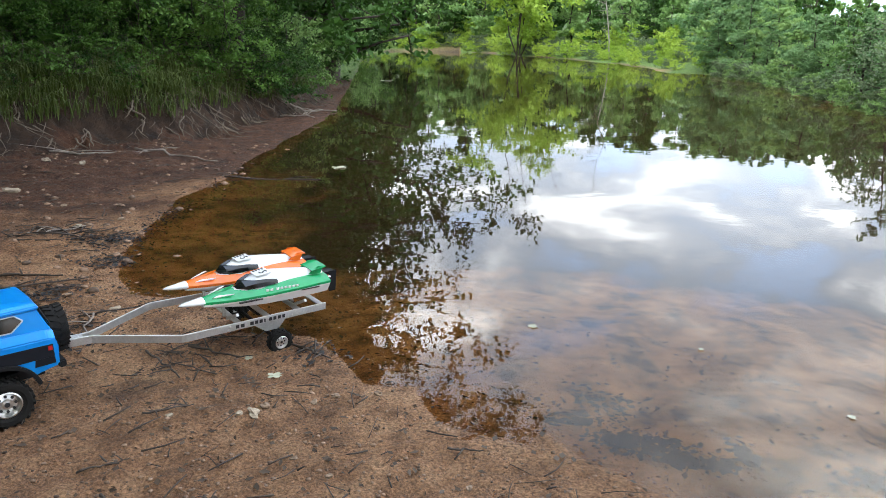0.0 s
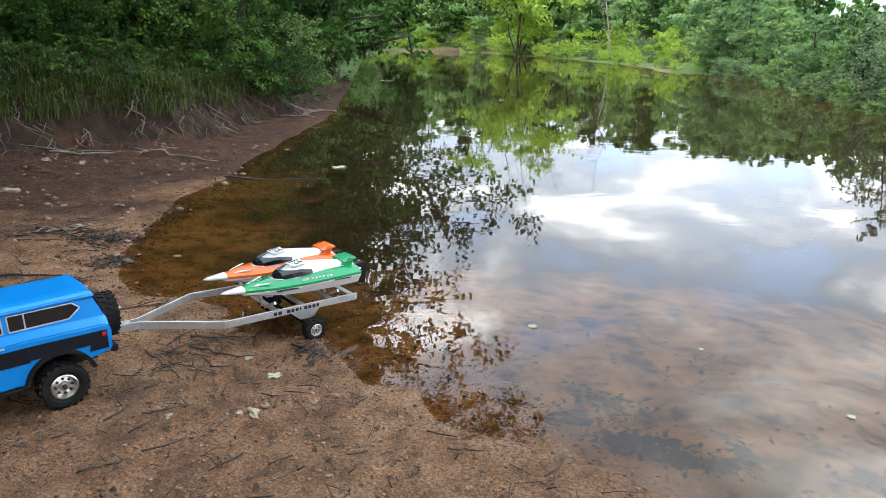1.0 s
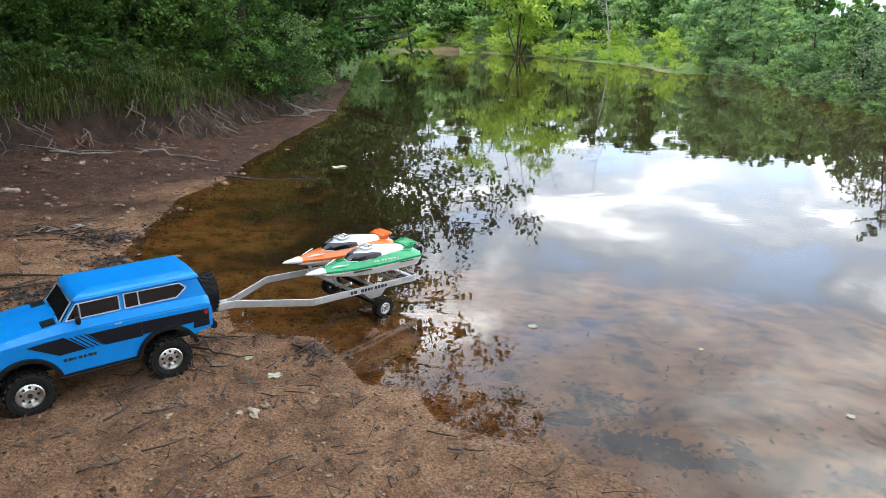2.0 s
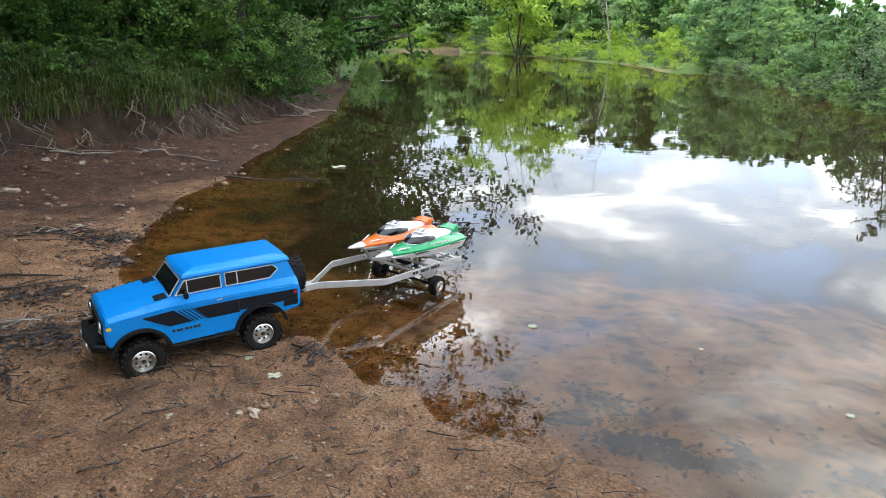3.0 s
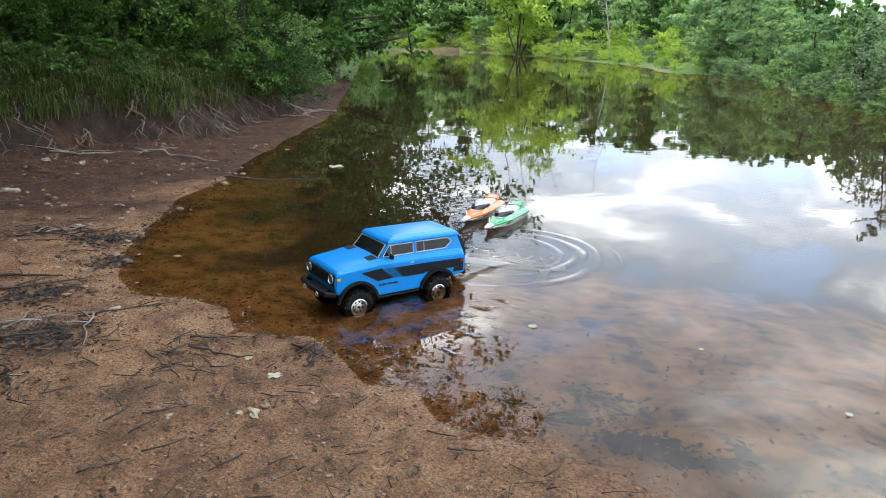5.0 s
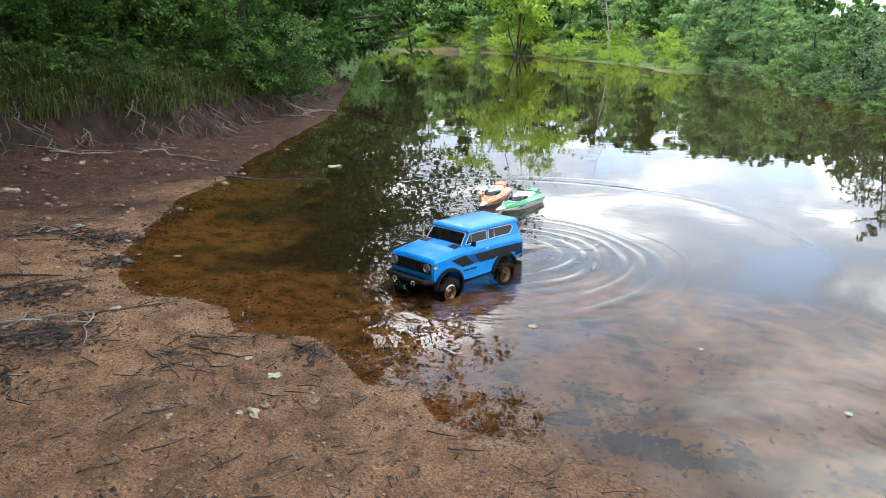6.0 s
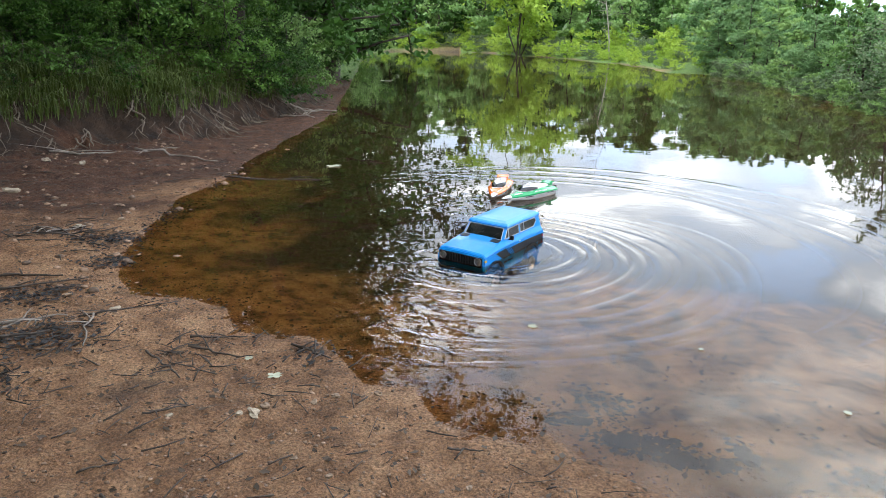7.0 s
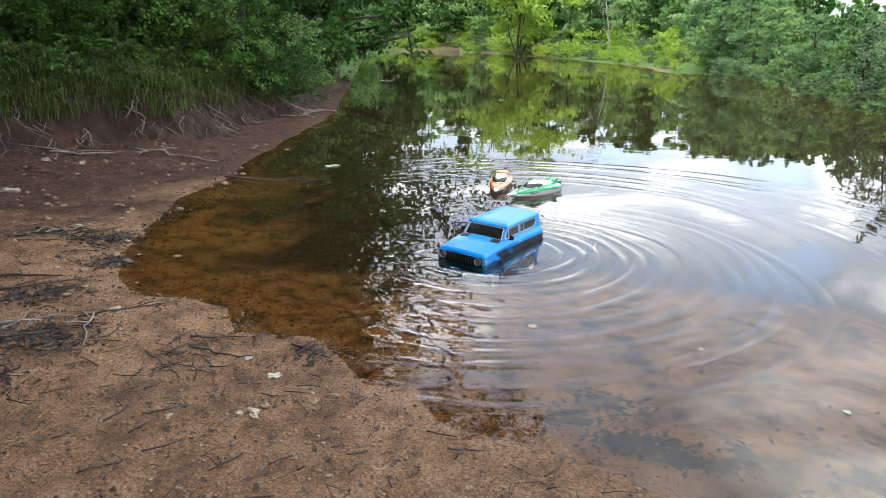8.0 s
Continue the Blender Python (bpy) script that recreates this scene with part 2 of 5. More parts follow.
def prism(bm, outline, y0, y1):
    """A flat outline of (x, z) points drawn out from y0 to y1."""
    a = [bm.verts.new((x, y0, z)) for x, z in outline]
    b = [bm.verts.new((x, y1, z)) for x, z in outline]
    n = len(outline)
    for k in range(n):
        bm.faces.new((a[k], a[(k + 1) % n], b[(k + 1) % n], b[k]))
    bm.faces.new(a[::-1]); bm.faces.new(b)
    bmesh.ops.recalc_face_normals(bm, faces=bm.faces)


# ---------------------------------------------------------------- plan of the pond
NEAR_SHORE = [(2.2, -0.4), (0.91, 0.66), (0.41, 1.12), (0.32, 1.22), (0.22, 1.36), (0.18, 1.3), (0.09, 1.34), (-0.01, 1.39), (-0.08, 1.54), (-0.2, 1.56), (-0.29, 1.74), (-0.39, 1.86), (-0.61, 1.9), (-0.7, 2.09), (-0.84, 2.17), (-1.06, 2.2), (-1.19, 2.39), (-1.33, 2.89), (-1.42, 3.65), (-1.34, 4.22), (-1.37, 4.9), (-1.34, 5.93), (-1.27, 7.13), (-1.31, 8.54), (-1.74, 13.35), (-2.49, 21.14), (-4.35, 40.85)]
FAR_SHORE = [(-3.41, 48.78), (0.54, 46.23), (2.74, 40.95), (3.67, 35.02), (5.12, 30.31), (5.85, 23.98), (5.67, 17.72), (5.98, 18.32), (6.43, 17.46), (6.15, 15.05), (5.94, 13.08), (5.35, 10.2), (5.1, 9.03), (4.85, 7.73), (4.99, 4.92), (4.57, 1.71), (4, -0.8)]
LAKE = np.array(NEAR_SHORE + FAR_SHORE, float)
BANK = np.array([(-12.84, 2.05), (-5.21, 3.81), (-3.08, 4.61), (-2.54, 5.23), (-2.15, 5.53), (-1.96, 6.49), (-1.7, 7.5), (-1.52, 8.31), (-1.5, 9.1), (-1.99, 13.56), (-2.69, 21.29), (-4.65, 41.25), (-5.17, 52.91)], float)


def seg_distance(px, py, line, closed):
    d = np.full(px.shape, 1e9)
    sign = np.zeros(px.shape)
    m = len(line)
    for i in range(m if closed else m - 1):
        a, b = line[i], line[(i + 1) % m]
        ab = b - a
        t = np.clip(((px - a[0]) * ab[0] + (py - a[1]) * ab[1]) / (ab @ ab), 0, 1)
        dd = np.hypot(px - a[0] - t * ab[0], py - a[1] - t * ab[1])
        side = ab[0] * (py - a[1]) - ab[1] * (px - a[0])
        near = dd < d
        sign = np.where(near, np.sign(side), sign)
        d = np.where(near, dd, d)
    return d, sign


def inside(px, py, poly):
    odd = np.zeros(px.shape, bool)
    for i in range(len(poly)):
        (x0, y0), (x1, y1) = poly[i], poly[(i + 1) % len(poly)]
        if y0 != y1:
            odd ^= ((y0 > py) != (y1 > py)) & (px < (x1 - x0) * (py - y0) / (y1 - y0) + x0)
    return odd


WAVES = [(random.uniform(0, math.tau), random.uniform(0, math.tau), 1.7 ** k) for k in range(2, 11) for _ in range(4)]


def rough_field(px, py, top=8.0, low=0.0):
    """Smooth random relief about +-1, made of waves."""
    s = np.zeros(px.shape)
    for a, ph, fr in WAVES:
        if low <= fr <= top * 12:
            s += np.sin((px * math.cos(a) + py * math.sin(a)) * fr + ph) / fr ** 0.75
    return s


def height(px, py):
    px, py = np.asarray(px, float), np.asarray(py, float)
    d, _ = seg_distance(px, py, LAKE, True)
    near = np.clip(1.5 - np.hypot(px, py - 1.5) / 6, 0, 1)
    d = np.where(inside(px, py, LAKE), -d, d)
    d = d + 0.024 * rough_field(px * 1.3, py * 1.3, 6.0, 4.0) * np.clip(np.abs(d) * 12, 0.25, 1)
    dl, dw = np.maximum(d, 0), np.maximum(-d, 0)
    z = 0.005 * np.tanh(dl * 20) + 0.030 * np.minimum(dl, 4) - np.minimum(0.07 * dw + 0.028 * dw ** 2, 1.0 + 0.02 * dw)
    b, s = seg_distance(px, py, BANK, False)
    b = b * s + 0.10 * rough_field(px * 0.9, py * 0.9, 4.0)
    k = np.clip(b / 0.42, 0, 1)
    z = z + 0.36 * k * k * (3 - 2 * k) + np.minimum(np.maximum(b - 0.3, 0) * 0.33, 6.0)
    away = np.clip((px * 0.8 + py * 0.25 - 6) / 6, 0, 1) * (b < 0)
    z = z + away * np.minimum(np.maximum(dl - 1.0, 0) * (0.012 + 0.15 * np.clip((0.50 - px / np.maximum(py, 0.1)) / 0.08, 0, 1)), 9.0)
    z = z + 0.010 * rough_field(px * 2.3, py * 2.3, 8.0) * np.clip(np.abs(d) * 6, 0.05, 1) * np.clip(1 + dl, 1, 2)
    z = np.where(d < -0.03, np.minimum(z, -0.004 - 0.03 * np.minimum(-d, 0.5)), z)
    z = np.where(d > 0.03, np.maximum(z, 0.004 + 0.012 * np.minimum(d, 1)), z)
    return z, d, b


def axis(lo, hi, step, far, grow=1.16):
    vals = list(np.arange(lo, hi + step / 2, step))
    s = step
    while vals[-1] < far:
        s *= grow
        vals.append(vals[-1] + s)
    s = step
    while vals[0] > -far:
        s *= grow
        vals.insert(0, vals[0] - s)
    return np.array(vals)


def build_ground():
    xs, ys = axis(-3.4, 1.4, 0.02, 900), axis(0.7, 8.6, 0.024, 900)
    gx, gy = np.meshgrid(xs, ys)
    z, d, b = height(gx, gy)
    nx, ny = len(xs), len(ys)
    crumbs = np.random.default_rng(4)
    z = z + crumbs.normal(0, 0.0026, z.shape) * (d > 0.02) * (gy < 9) * (1 + 2.2 * (b > -0.05))
    verts = np.stack([gx.ravel(), gy.ravel(), z.ravel()], 1)
    i = np.arange(nx * ny).reshape(ny, nx)
    faces = np.stack([i[:-1, :-1].ravel(), i[:-1, 1:].ravel(), i[1:, 1:].ravel(), i[1:, :-1].ravel()], 1)
    me = bpy.data.meshes.new("ground")
    me.from_pydata(verts.tolist(), [], faces.tolist())
    me.polygons.foreach_set("use_smooth", [True] * len(me.polygons))
    soil = me.attributes.new("soil", "FLOAT_COLOR", "POINT")
    mould = np.clip(b / 0.12 + 0.2 + 0.5 * rough_field(gx * 3, gy * 3), 0, 1) * (b > -0.3)
    mould = mould * (gy < 12)
    silt = np.clip(-d / 0.12, 0, 1)
    patch = rough_field(gx * 2.6 + 3, gy * 2.6, 8.0)
    litter_murk = np.clip((patch - 0.85) * 2.0, 0, 0.4) * np.clip(-d / 0.05, 0, 1) * (gx > 0.2)
    # water murk and tree shade put into the bed colour, off shore and far out
    litter_murk = np.maximum(litter_murk, np.clip((-d - (0.15 + np.clip(0.07 + 1.6 * (gx + 0.3), 0.07, 1.7) * np.clip((4.4 - gy) / 2.2, 0, 1)) + 0.12 * patch) / 0.5, 0, 0.92))
    litter_murk = np.maximum(litter_murk, 0.93 * np.clip((gy - 3.6) / 1.2, 0, 1) * np.clip(-d * 6, 0, 1))
    stain = rough_field(gx * 2.1 - 5, gy * 2.1 + 2, 8.0)
    litter_murk = np.maximum(litter_murk, np.clip((stain - 1.5) * 2.2, 0, 0.5) * (d > 0) * (b < 0.2))
    col = np.stack([mould.ravel(), silt.ravel(), litter_murk.ravel(), np.ones(nx * ny)], 1).astype(np.float32)
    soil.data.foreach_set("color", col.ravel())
    cover = me.attributes.new("cover", "FLOAT_COLOR", "POINT")
    # red soil below the bank, with the trees' shade put into its colour
    shaded_clay = np.clip(0.55 + (b + 1.9) / 0.9 + 0.3 * stain, 0, 0.95) * np.clip((gy - 0.55 * gx - 1.9) / 0.8, 0, 1)
    turf = (d > -0.06) * np.maximum(gy > 15, np.clip((gx + 0.6 * stain - 4.0) / 0.8, 0, 1) * np.clip((gy - 1.5) / 2.0, 0, 1))
    cover.data.foreach_set("color", np.stack([shaded_clay.ravel(), turf.ravel(), 0 * shaded_clay.ravel(), 1 + 0 * shaded_clay.ravel()], 1).astype(np.float32).ravel())
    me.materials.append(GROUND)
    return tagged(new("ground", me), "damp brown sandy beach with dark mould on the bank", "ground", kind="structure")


build_ground()


def build_water():
    w = raw("water", [(-60, -30, 0), (60, -30, 0), (60, 110, 0), (-60, 110, 0)], [(0, 1, 2, 3)], WATER)
    w.visible_shadow = False
    return tagged(w, "still brown pond water mirroring trees and clouds", "water", kind="structure")


build_water()


def ground_z(x, y):
    return float(height(np.array([x]), np.array([y]))[0][0])


# ---------------------------------------------------------------- plants
def leaf_cloud(rng, centres, size, fold=0.25, aspect=0.55, hang=0.35):
    """Vertices and triangles of one small folded leaf at each centre, turned at random, tips hanging a little."""
    n = len(centres)
    a = rng.uniform(0, math.tau, n)
    el = rng.normal(-hang, 0.55, n)
    axis_l = np.stack([np.cos(a) * np.cos(el), np.sin(a) * np.cos(el), np.sin(el)], 1)
    r = rng.normal(size=(n, 3)) + [0, 0, 1.2]
    side = np.cross(axis_l, r)
    side /= np.linalg.norm(side, axis=1, keepdims=True) + 1e-9
    up = np.cross(side, axis_l)
    s = (size * rng.uniform(0.6, 1.35, n))[:, None]
    base = centres - axis_l * s * 0.5
    tip = centres + axis_l * s * 0.5
    mid = centres - axis_l * s * 0.05
    lf = mid + side * s * aspect * 0.5 + up * s * fold * 0.4
    rt = mid - side * s * aspect * 0.5 + up * s * fold * 0.4
    v = np.stack([base, lf, tip, rt], 1).reshape(-1, 3)
    k = np.arange(n)[:, None] * 4
    f = np.concatenate([k + [0, 2, 1], k + [0, 3, 2]])
    return v, f


def np_mesh(name, v, f, mat):
    me = bpy.data.meshes.new(name)
    me.vertices.add(len(v))
    me.vertices.foreach_set("co", np.asarray(v, np.float32).ravel())
    me.loops.add(len(f) * 3)
    me.loops.foreach_set("vertex_index", np.asarray(f, np.int32).ravel())
    me.polygons.add(len(f))
    me.polygons.foreach_set("loop_start", np.arange(0, len(f) * 3, 3, dtype=np.int32))
    me.update(calc_edges=True)
    me.validate()
    me.materials.append(mat)
    return me


def crooked(rng, a, b, n, wob):
    a, b = np.array(a, float), np.array(b, float)
    L = np.linalg.norm(b - a)
    return [tuple(a + (b - a) * t + rng.normal(0, wob * L, 3) * math.sin(math.pi * t) * [1, 1, 0.5]) for t in np.linspace(0, 1, n)]


def grow_tree(name, seed, h, spread, leaves, leaf, mat, bark, label, category="tree", stems=1, low=0.25, limbs=16, bare_top=False, thick=0.022):
    """A tree or bush: tapered stem or stems, limbs with twigs, and a crown of single leaves in uneven sprays."""
    rng = np.random.default_rng(seed)
    root = thing(name, label, category)
    bm = bmesh.new()
    sprays = []
    for s in range(stems):
        lean = rng.normal(0, 0.06 if stems == 1 else 0.22, 2) * h
        foot = rng.normal(0, 0.0 if stems == 1 else 0.02 * h, 2)
        top = (foot[0] + lean[0], foot[1] + lean[1], h * rng.uniform(0.86, 1.0))
        path = crooked(rng, (foot[0], foot[1], -0.12 * min(h, 1.5)), top, 8, 0.025)
        r0 = thick * h / stems ** 0.5
        tube(bm, path, [max(r0 * (1 - 0.93 * i / 7), 0.004) for i in range(8)], 7)
        for j in range(limbs // stems):
            t = low + (1 - low) * (j + rng.uniform(0, 1)) / (limbs // stems)
            k = min(int(t * 7), 6)
            p = np.array(path[k]) + (np.array(path[k + 1]) - np.array(path[k])) * (t * 7 - k)
            reach = spread * (1.15 - 0.75 * abs(t - 0.42) / 0.58) * rng.uniform(0.55, 1.15)
            ang = rng.uniform(0, math.tau)
            e = p + np.array([math.cos(ang) * reach, math.sin(ang) * reach, reach * rng.uniform(-0.10, 0.55)])
            pl = crooked(rng, p, e, 5, 0.06)
            tube(bm, pl, [max(r0 * 0.42 * (1 - t * 0.6) * (1 - 0.85 * i / 4), 0.003) for i in range(5)], 5)
            bare = bare_top and t > 0.62
            for q in range(4):
                b0 = np.array(pl[1 + q if q < 4 else 4])
                e2 = b0 + rng.normal(0, 0.30, 3) * reach * [1, 1, 0.7]
                tube(bm, [tuple(b0), tuple((b0 + e2) / 2 + rng.normal(0, 0.03, 3) * reach), tuple(e2)], [max(r0 * 0.14, 0.003), max(r0 * 0.09, 0.002), 0.0015], 3, cap=False)
                if not bare:
                    sprays += [(b0, e2, reach)]
    part("trunk", bm, bark, root, smooth=True)
    cs = []
    w = rng.uniform(0.35, 1.6, len(sprays)); w /= w.sum()
    for (b0, e2, reach), share in zip(sprays, w):
        m = max(int(leaves * share), 2)
        t = rng.uniform(0.15, 1.15, m)[:, None]
        cs.append(b0 + (e2 - b0) * t + rng.normal(0, 0.085, (m, 3)) * reach * [1, 1, 0.6])
    v, f = leaf_cloud(rng, np.concatenate(cs), leaf)
    ob = new("crown", np_mesh("crown", v, f, mat))
    ob.parent = root
    return root


def place(ob, x, y, turn, s=1.0, z=None):
    ob.matrix_basis = pose(x, y, (ground_z(x, y) if z is None else z) - 0.01, 0, 0, turn) @ Matrix.Scale(s, 4)


def scatter(kinds, spots, group):
    """Copies of the given plants at spots (x, y, turn, size)."""
    for i, (x, y, turn, s) in enumerate(spots):
        src = kinds[i % len(kinds)]
        m = pose(x, y, ground_z(x, y) - 0.01, 0, 0, turn) @ Matrix.Scale(s, 4)
        if i < len(kinds):
            src.matrix_basis = m
            tagged(src, group=group)
        else:
            made = copy_thing(src, m)
            made.matrix_basis = m


rng0 = np.random.default_rng(11)


def along(line, t):
    p = np.array(line, float)
    d = np.r_[0, np.cumsum(np.hypot(*np.diff(p, axis=0).T))]
    x, y = np.interp(t * d[-1], d, p[:, 0]), np.interp(t * d[-1], d, p[:, 1])
    x2, y2 = np.interp(t * d[-1] + 0.01, d, p[:, 0]), np.interp(t * d[-1] + 0.01, d, p[:, 1])
    n = np.array([-(y2 - y), x2 - x])
    n /= np.hypot(*n) + 1e-9
    return np.array([x, y]), n


def build_woods():
    # wood on the eastern shore and rising behind, built small to fit the view
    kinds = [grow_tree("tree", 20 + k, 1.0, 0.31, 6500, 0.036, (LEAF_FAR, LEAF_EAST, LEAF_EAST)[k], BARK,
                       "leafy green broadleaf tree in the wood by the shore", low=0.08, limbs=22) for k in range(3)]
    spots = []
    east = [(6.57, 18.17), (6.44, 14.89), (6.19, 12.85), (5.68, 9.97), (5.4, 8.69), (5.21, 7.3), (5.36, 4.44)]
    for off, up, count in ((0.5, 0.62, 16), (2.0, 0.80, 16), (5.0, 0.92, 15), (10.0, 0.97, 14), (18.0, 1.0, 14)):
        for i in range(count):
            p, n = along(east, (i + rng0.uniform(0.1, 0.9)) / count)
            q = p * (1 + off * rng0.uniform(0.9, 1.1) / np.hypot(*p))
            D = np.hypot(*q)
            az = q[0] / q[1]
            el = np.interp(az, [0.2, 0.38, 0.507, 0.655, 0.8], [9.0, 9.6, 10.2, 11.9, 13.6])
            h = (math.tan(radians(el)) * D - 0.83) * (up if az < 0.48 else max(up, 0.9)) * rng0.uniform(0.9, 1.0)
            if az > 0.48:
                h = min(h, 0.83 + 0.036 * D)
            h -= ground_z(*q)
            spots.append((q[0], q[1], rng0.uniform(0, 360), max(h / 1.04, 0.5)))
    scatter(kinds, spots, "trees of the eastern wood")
    g = grow_tree("willow_tree", 33, 1.55, 0.62, 5200, 0.042, LEAF_GREY, BARK, "pale grey-green willow on the eastern shore", low=0.04, limbs=30, stems=2)
    place(g, 5.25, 8.35, 70)
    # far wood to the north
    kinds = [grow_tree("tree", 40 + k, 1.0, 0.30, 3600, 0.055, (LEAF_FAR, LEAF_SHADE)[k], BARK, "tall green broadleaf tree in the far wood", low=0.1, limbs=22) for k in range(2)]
    spots = []
    north = [(-15.06, 61.08), (-6.26, 53.47), (-2.41, 51.01), (0.44, 48.74), (3.2, 43.11), (5.19, 35.48), (6.59, 29.91), (7.22, 24.68), (7.22, 20.9)]
    for row, (off, hh) in enumerate(((1.0, 0.80), (4.0, 0.95), (8.0, 1.0))):
        for i in range(18):
            p, n = along(north, (i + rng0.uniform(0.1, 0.9)) / 18)
            q = p + n * off
            D = np.hypot(*q)
            el = np.interp(q[0] / q[1], [-0.1, 0.1, 0.3], [10.4, 9.1, 9.4])
            spots.append((q[0], q[1], rng0.uniform(0, 360), max((math.tan(radians(el)) * D - 0.83) * hh * rng0.uniform(0.85, 1.0) - ground_z(*q), 1.2) / 1.08))
    scatter(kinds, spots, "trees of the far wood")
    # willow standing on the far shore with bare top shoots
    w = grow_tree("willow_tree", 5, 8.2, 2.4, 9500, 0.20, LEAF_BRIGHT, BARK, "many-stemmed light green willow with bare top shoots at the water", stems=5, low=0.14, limbs=40, bare_top=True, thick=0.010)
    place(w, 3.66, 35.41, 40)
    # birch, pale trunk
    w = grow_tree("dead_birch", 8, 5.8, 1.1, 250, 0.11, LEAF_GREY, PALE_BARK, "pale bare birch among the green trees", low=0.2, limbs=24, bare_top=True, thick=0.005)
    place(w, 6.42, 28.01, 10)
    # bright low scrub on the far spit
    kinds = [grow_tree("bush", 60 + k, 1.0, 0.85, 1500, 0.11, (LEAF_BRIGHT, LEAF_BRIGHT, LEAF_GREY)[k], BARK, "bright yellow-green low bush on the grassy spit", "bush", stems=4, low=0.05, limbs=20, thick=0.02) for k in range(3)]
    spots = []
    spit = [(-5.31, 43.16), (-4.42, 51.65), (0.55, 47.15), (2.84, 41.67), (4.06, 35.16), (5.32, 30.95), (6.14, 24.13), (6.02, 19.52), (5.89, 18.29)]
    for off, s in ((0.3, 0.55), (1.1, 0.8), (2.1, 1.0)):
        for i in range(34):
            p, n = along(spit, (i + rng0.uniform(0, 1)) / 34)
            q = p + n * (off + rng0.uniform(-0.4, 0.4))
            spots.append((q[0], q[1], rng0.uniform(0, 360), s * rng0.uniform(0.7, 1.25) * np.interp(q[1], [18, 28, 44], [0.62, 0.85, 1.15])))
    scatter(kinds, spots, "bushes of the far spit")


build_woods()


def build_left_wood():
    # trees of the western bank, plus unseen ones added behind and left for shade
    kinds = [grow_tree("tree", 80 + k, 1.0, 0.34, 11000, 0.022, LEAF_SHADE, BARK, "tall broadleaf tree with shade-darkened leaves, some added unseen to block light", low=0.07, limbs=34) for k in range(3)]
    spots = [(-5.7, 8.9, 20, 6.5), (-3.8, -3.2, 20, 9.0), (-4.6, 0.5, 160, 7.5), (-7.52, 6.68, 200, 7.0), (-3.7, 10.9, 90, 6.2), (-5.64, 11.28, 10, 7.5), (-2.77, 12.37, 140, 6.0), (-3.44, 15.75, 60, 7.2), (-6.75, 16.1, 250, 8.5), (-10.34, 11.54, 33, 8.5), (-3.73, 19.75, 200, 7.8), (-4.45, 24.42, 120, 8.5), (-5.1, 29.87, 20, 9.0), (-6.45, 35.96, 70, 10.0), (-7.77, 44.14, 170, 11.0), (-9.83, 24.36, 70, 9.5), (-10.33, 34.36, 170, 11.0), (-6.2, 2.4, 45, 8.0), (-5.0, -1.6, 70, 9.0), (-2.2, -4.4, 10, 9.0), (6.0, -4.5, 120, 9.0), (-8.5, 3.4, 210, 9.5), (-4.0, 7.9, 130, 7.2), (-3.4, 8.9, 220, 6.6), (-2.3, 14.4, 15, 6.6), (0.0, -6.0, 50, 9.5), (-3.4, -6.5, 150, 10.0), (-6.8, 0.4, 190, 9.0), (-7.5, -4.0, 100, 10.5), (-5.2, 4.4, 290, 7.0)]
    scatter(kinds, spots, "trees of the western bank")
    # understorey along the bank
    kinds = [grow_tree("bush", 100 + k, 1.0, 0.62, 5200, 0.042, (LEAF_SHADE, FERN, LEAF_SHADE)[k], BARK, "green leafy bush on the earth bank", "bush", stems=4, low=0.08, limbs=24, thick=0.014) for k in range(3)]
    spots = []
    for i in range(130):
        p, n = along(BANK[1:11], (i + rng0.uniform(0, 1)) / 130 * 0.8)
        q = p + n * rng0.choice([1.25, 1.4, 1.6, 1.9, 2.4, 3.2])
        edge = 0.8 if np.hypot(*(q - p)) < 1.5 else 1.2
        spots.append((q[0], q[1], rng0.uniform(0, 360), rng0.uniform(0.55, 1.0) * edge * (1.35 if q[1] > 6.5 else 0.9)))
    spots += [(-2.15, 7.15, 40, 0.9), (-2.45, 7.3, 160, 1.1), (-1.98, 7.6, 250, 0.7), (-2.75, 6.9, 10, 1.0), (-1.85, 8.3, 80, 0.8)]
    scatter(kinds, spots, "bushes of the bank")
    # brighter scrub where the bank runs on along the far western shore
    kinds = [grow_tree("bush", 120 + k, 1.0, 0.60, 2200, 0.060, (FERN, LEAF_FAR)[k], BARK, "fresh green bush leaning over the western shore", "bush", stems=4, low=0.05, limbs=22, thick=0.014) for k in range(2)]
    spots = []
    for i in range(46):
        p, n = along(BANK[6:12], (i + rng0.uniform(0, 1)) / 46 * 0.9)
        q = p + n * rng0.choice([0.25, 0.5, 0.9])
        spots.append((q[0], q[1], rng0.uniform(0, 360), rng0.uniform(0.5, 0.85) * np.interp(q[1], [7, 12, 30], [0.75, 1.1, 2.2])))
    scatter(kinds, spots, "bushes of the western shore")
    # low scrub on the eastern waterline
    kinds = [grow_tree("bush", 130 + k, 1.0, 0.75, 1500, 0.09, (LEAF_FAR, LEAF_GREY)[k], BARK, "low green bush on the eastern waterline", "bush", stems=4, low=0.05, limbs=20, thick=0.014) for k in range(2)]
    spots = []
    for i in range(40):
        p, n = along([(6.45, 17.4), (6.15, 15.05), (5.94, 13.08), (5.35, 10.2), (5.1, 9.03), (4.85, 7.73), (4.99, 5.5)], (i + rng0.uniform(0, 1)) / 40)
        q = p * (1 + rng0.uniform(0.02, 0.05))
        spots.append((q[0], q[1], rng0.uniform(0, 360), rng0.uniform(0.18, 0.42)))
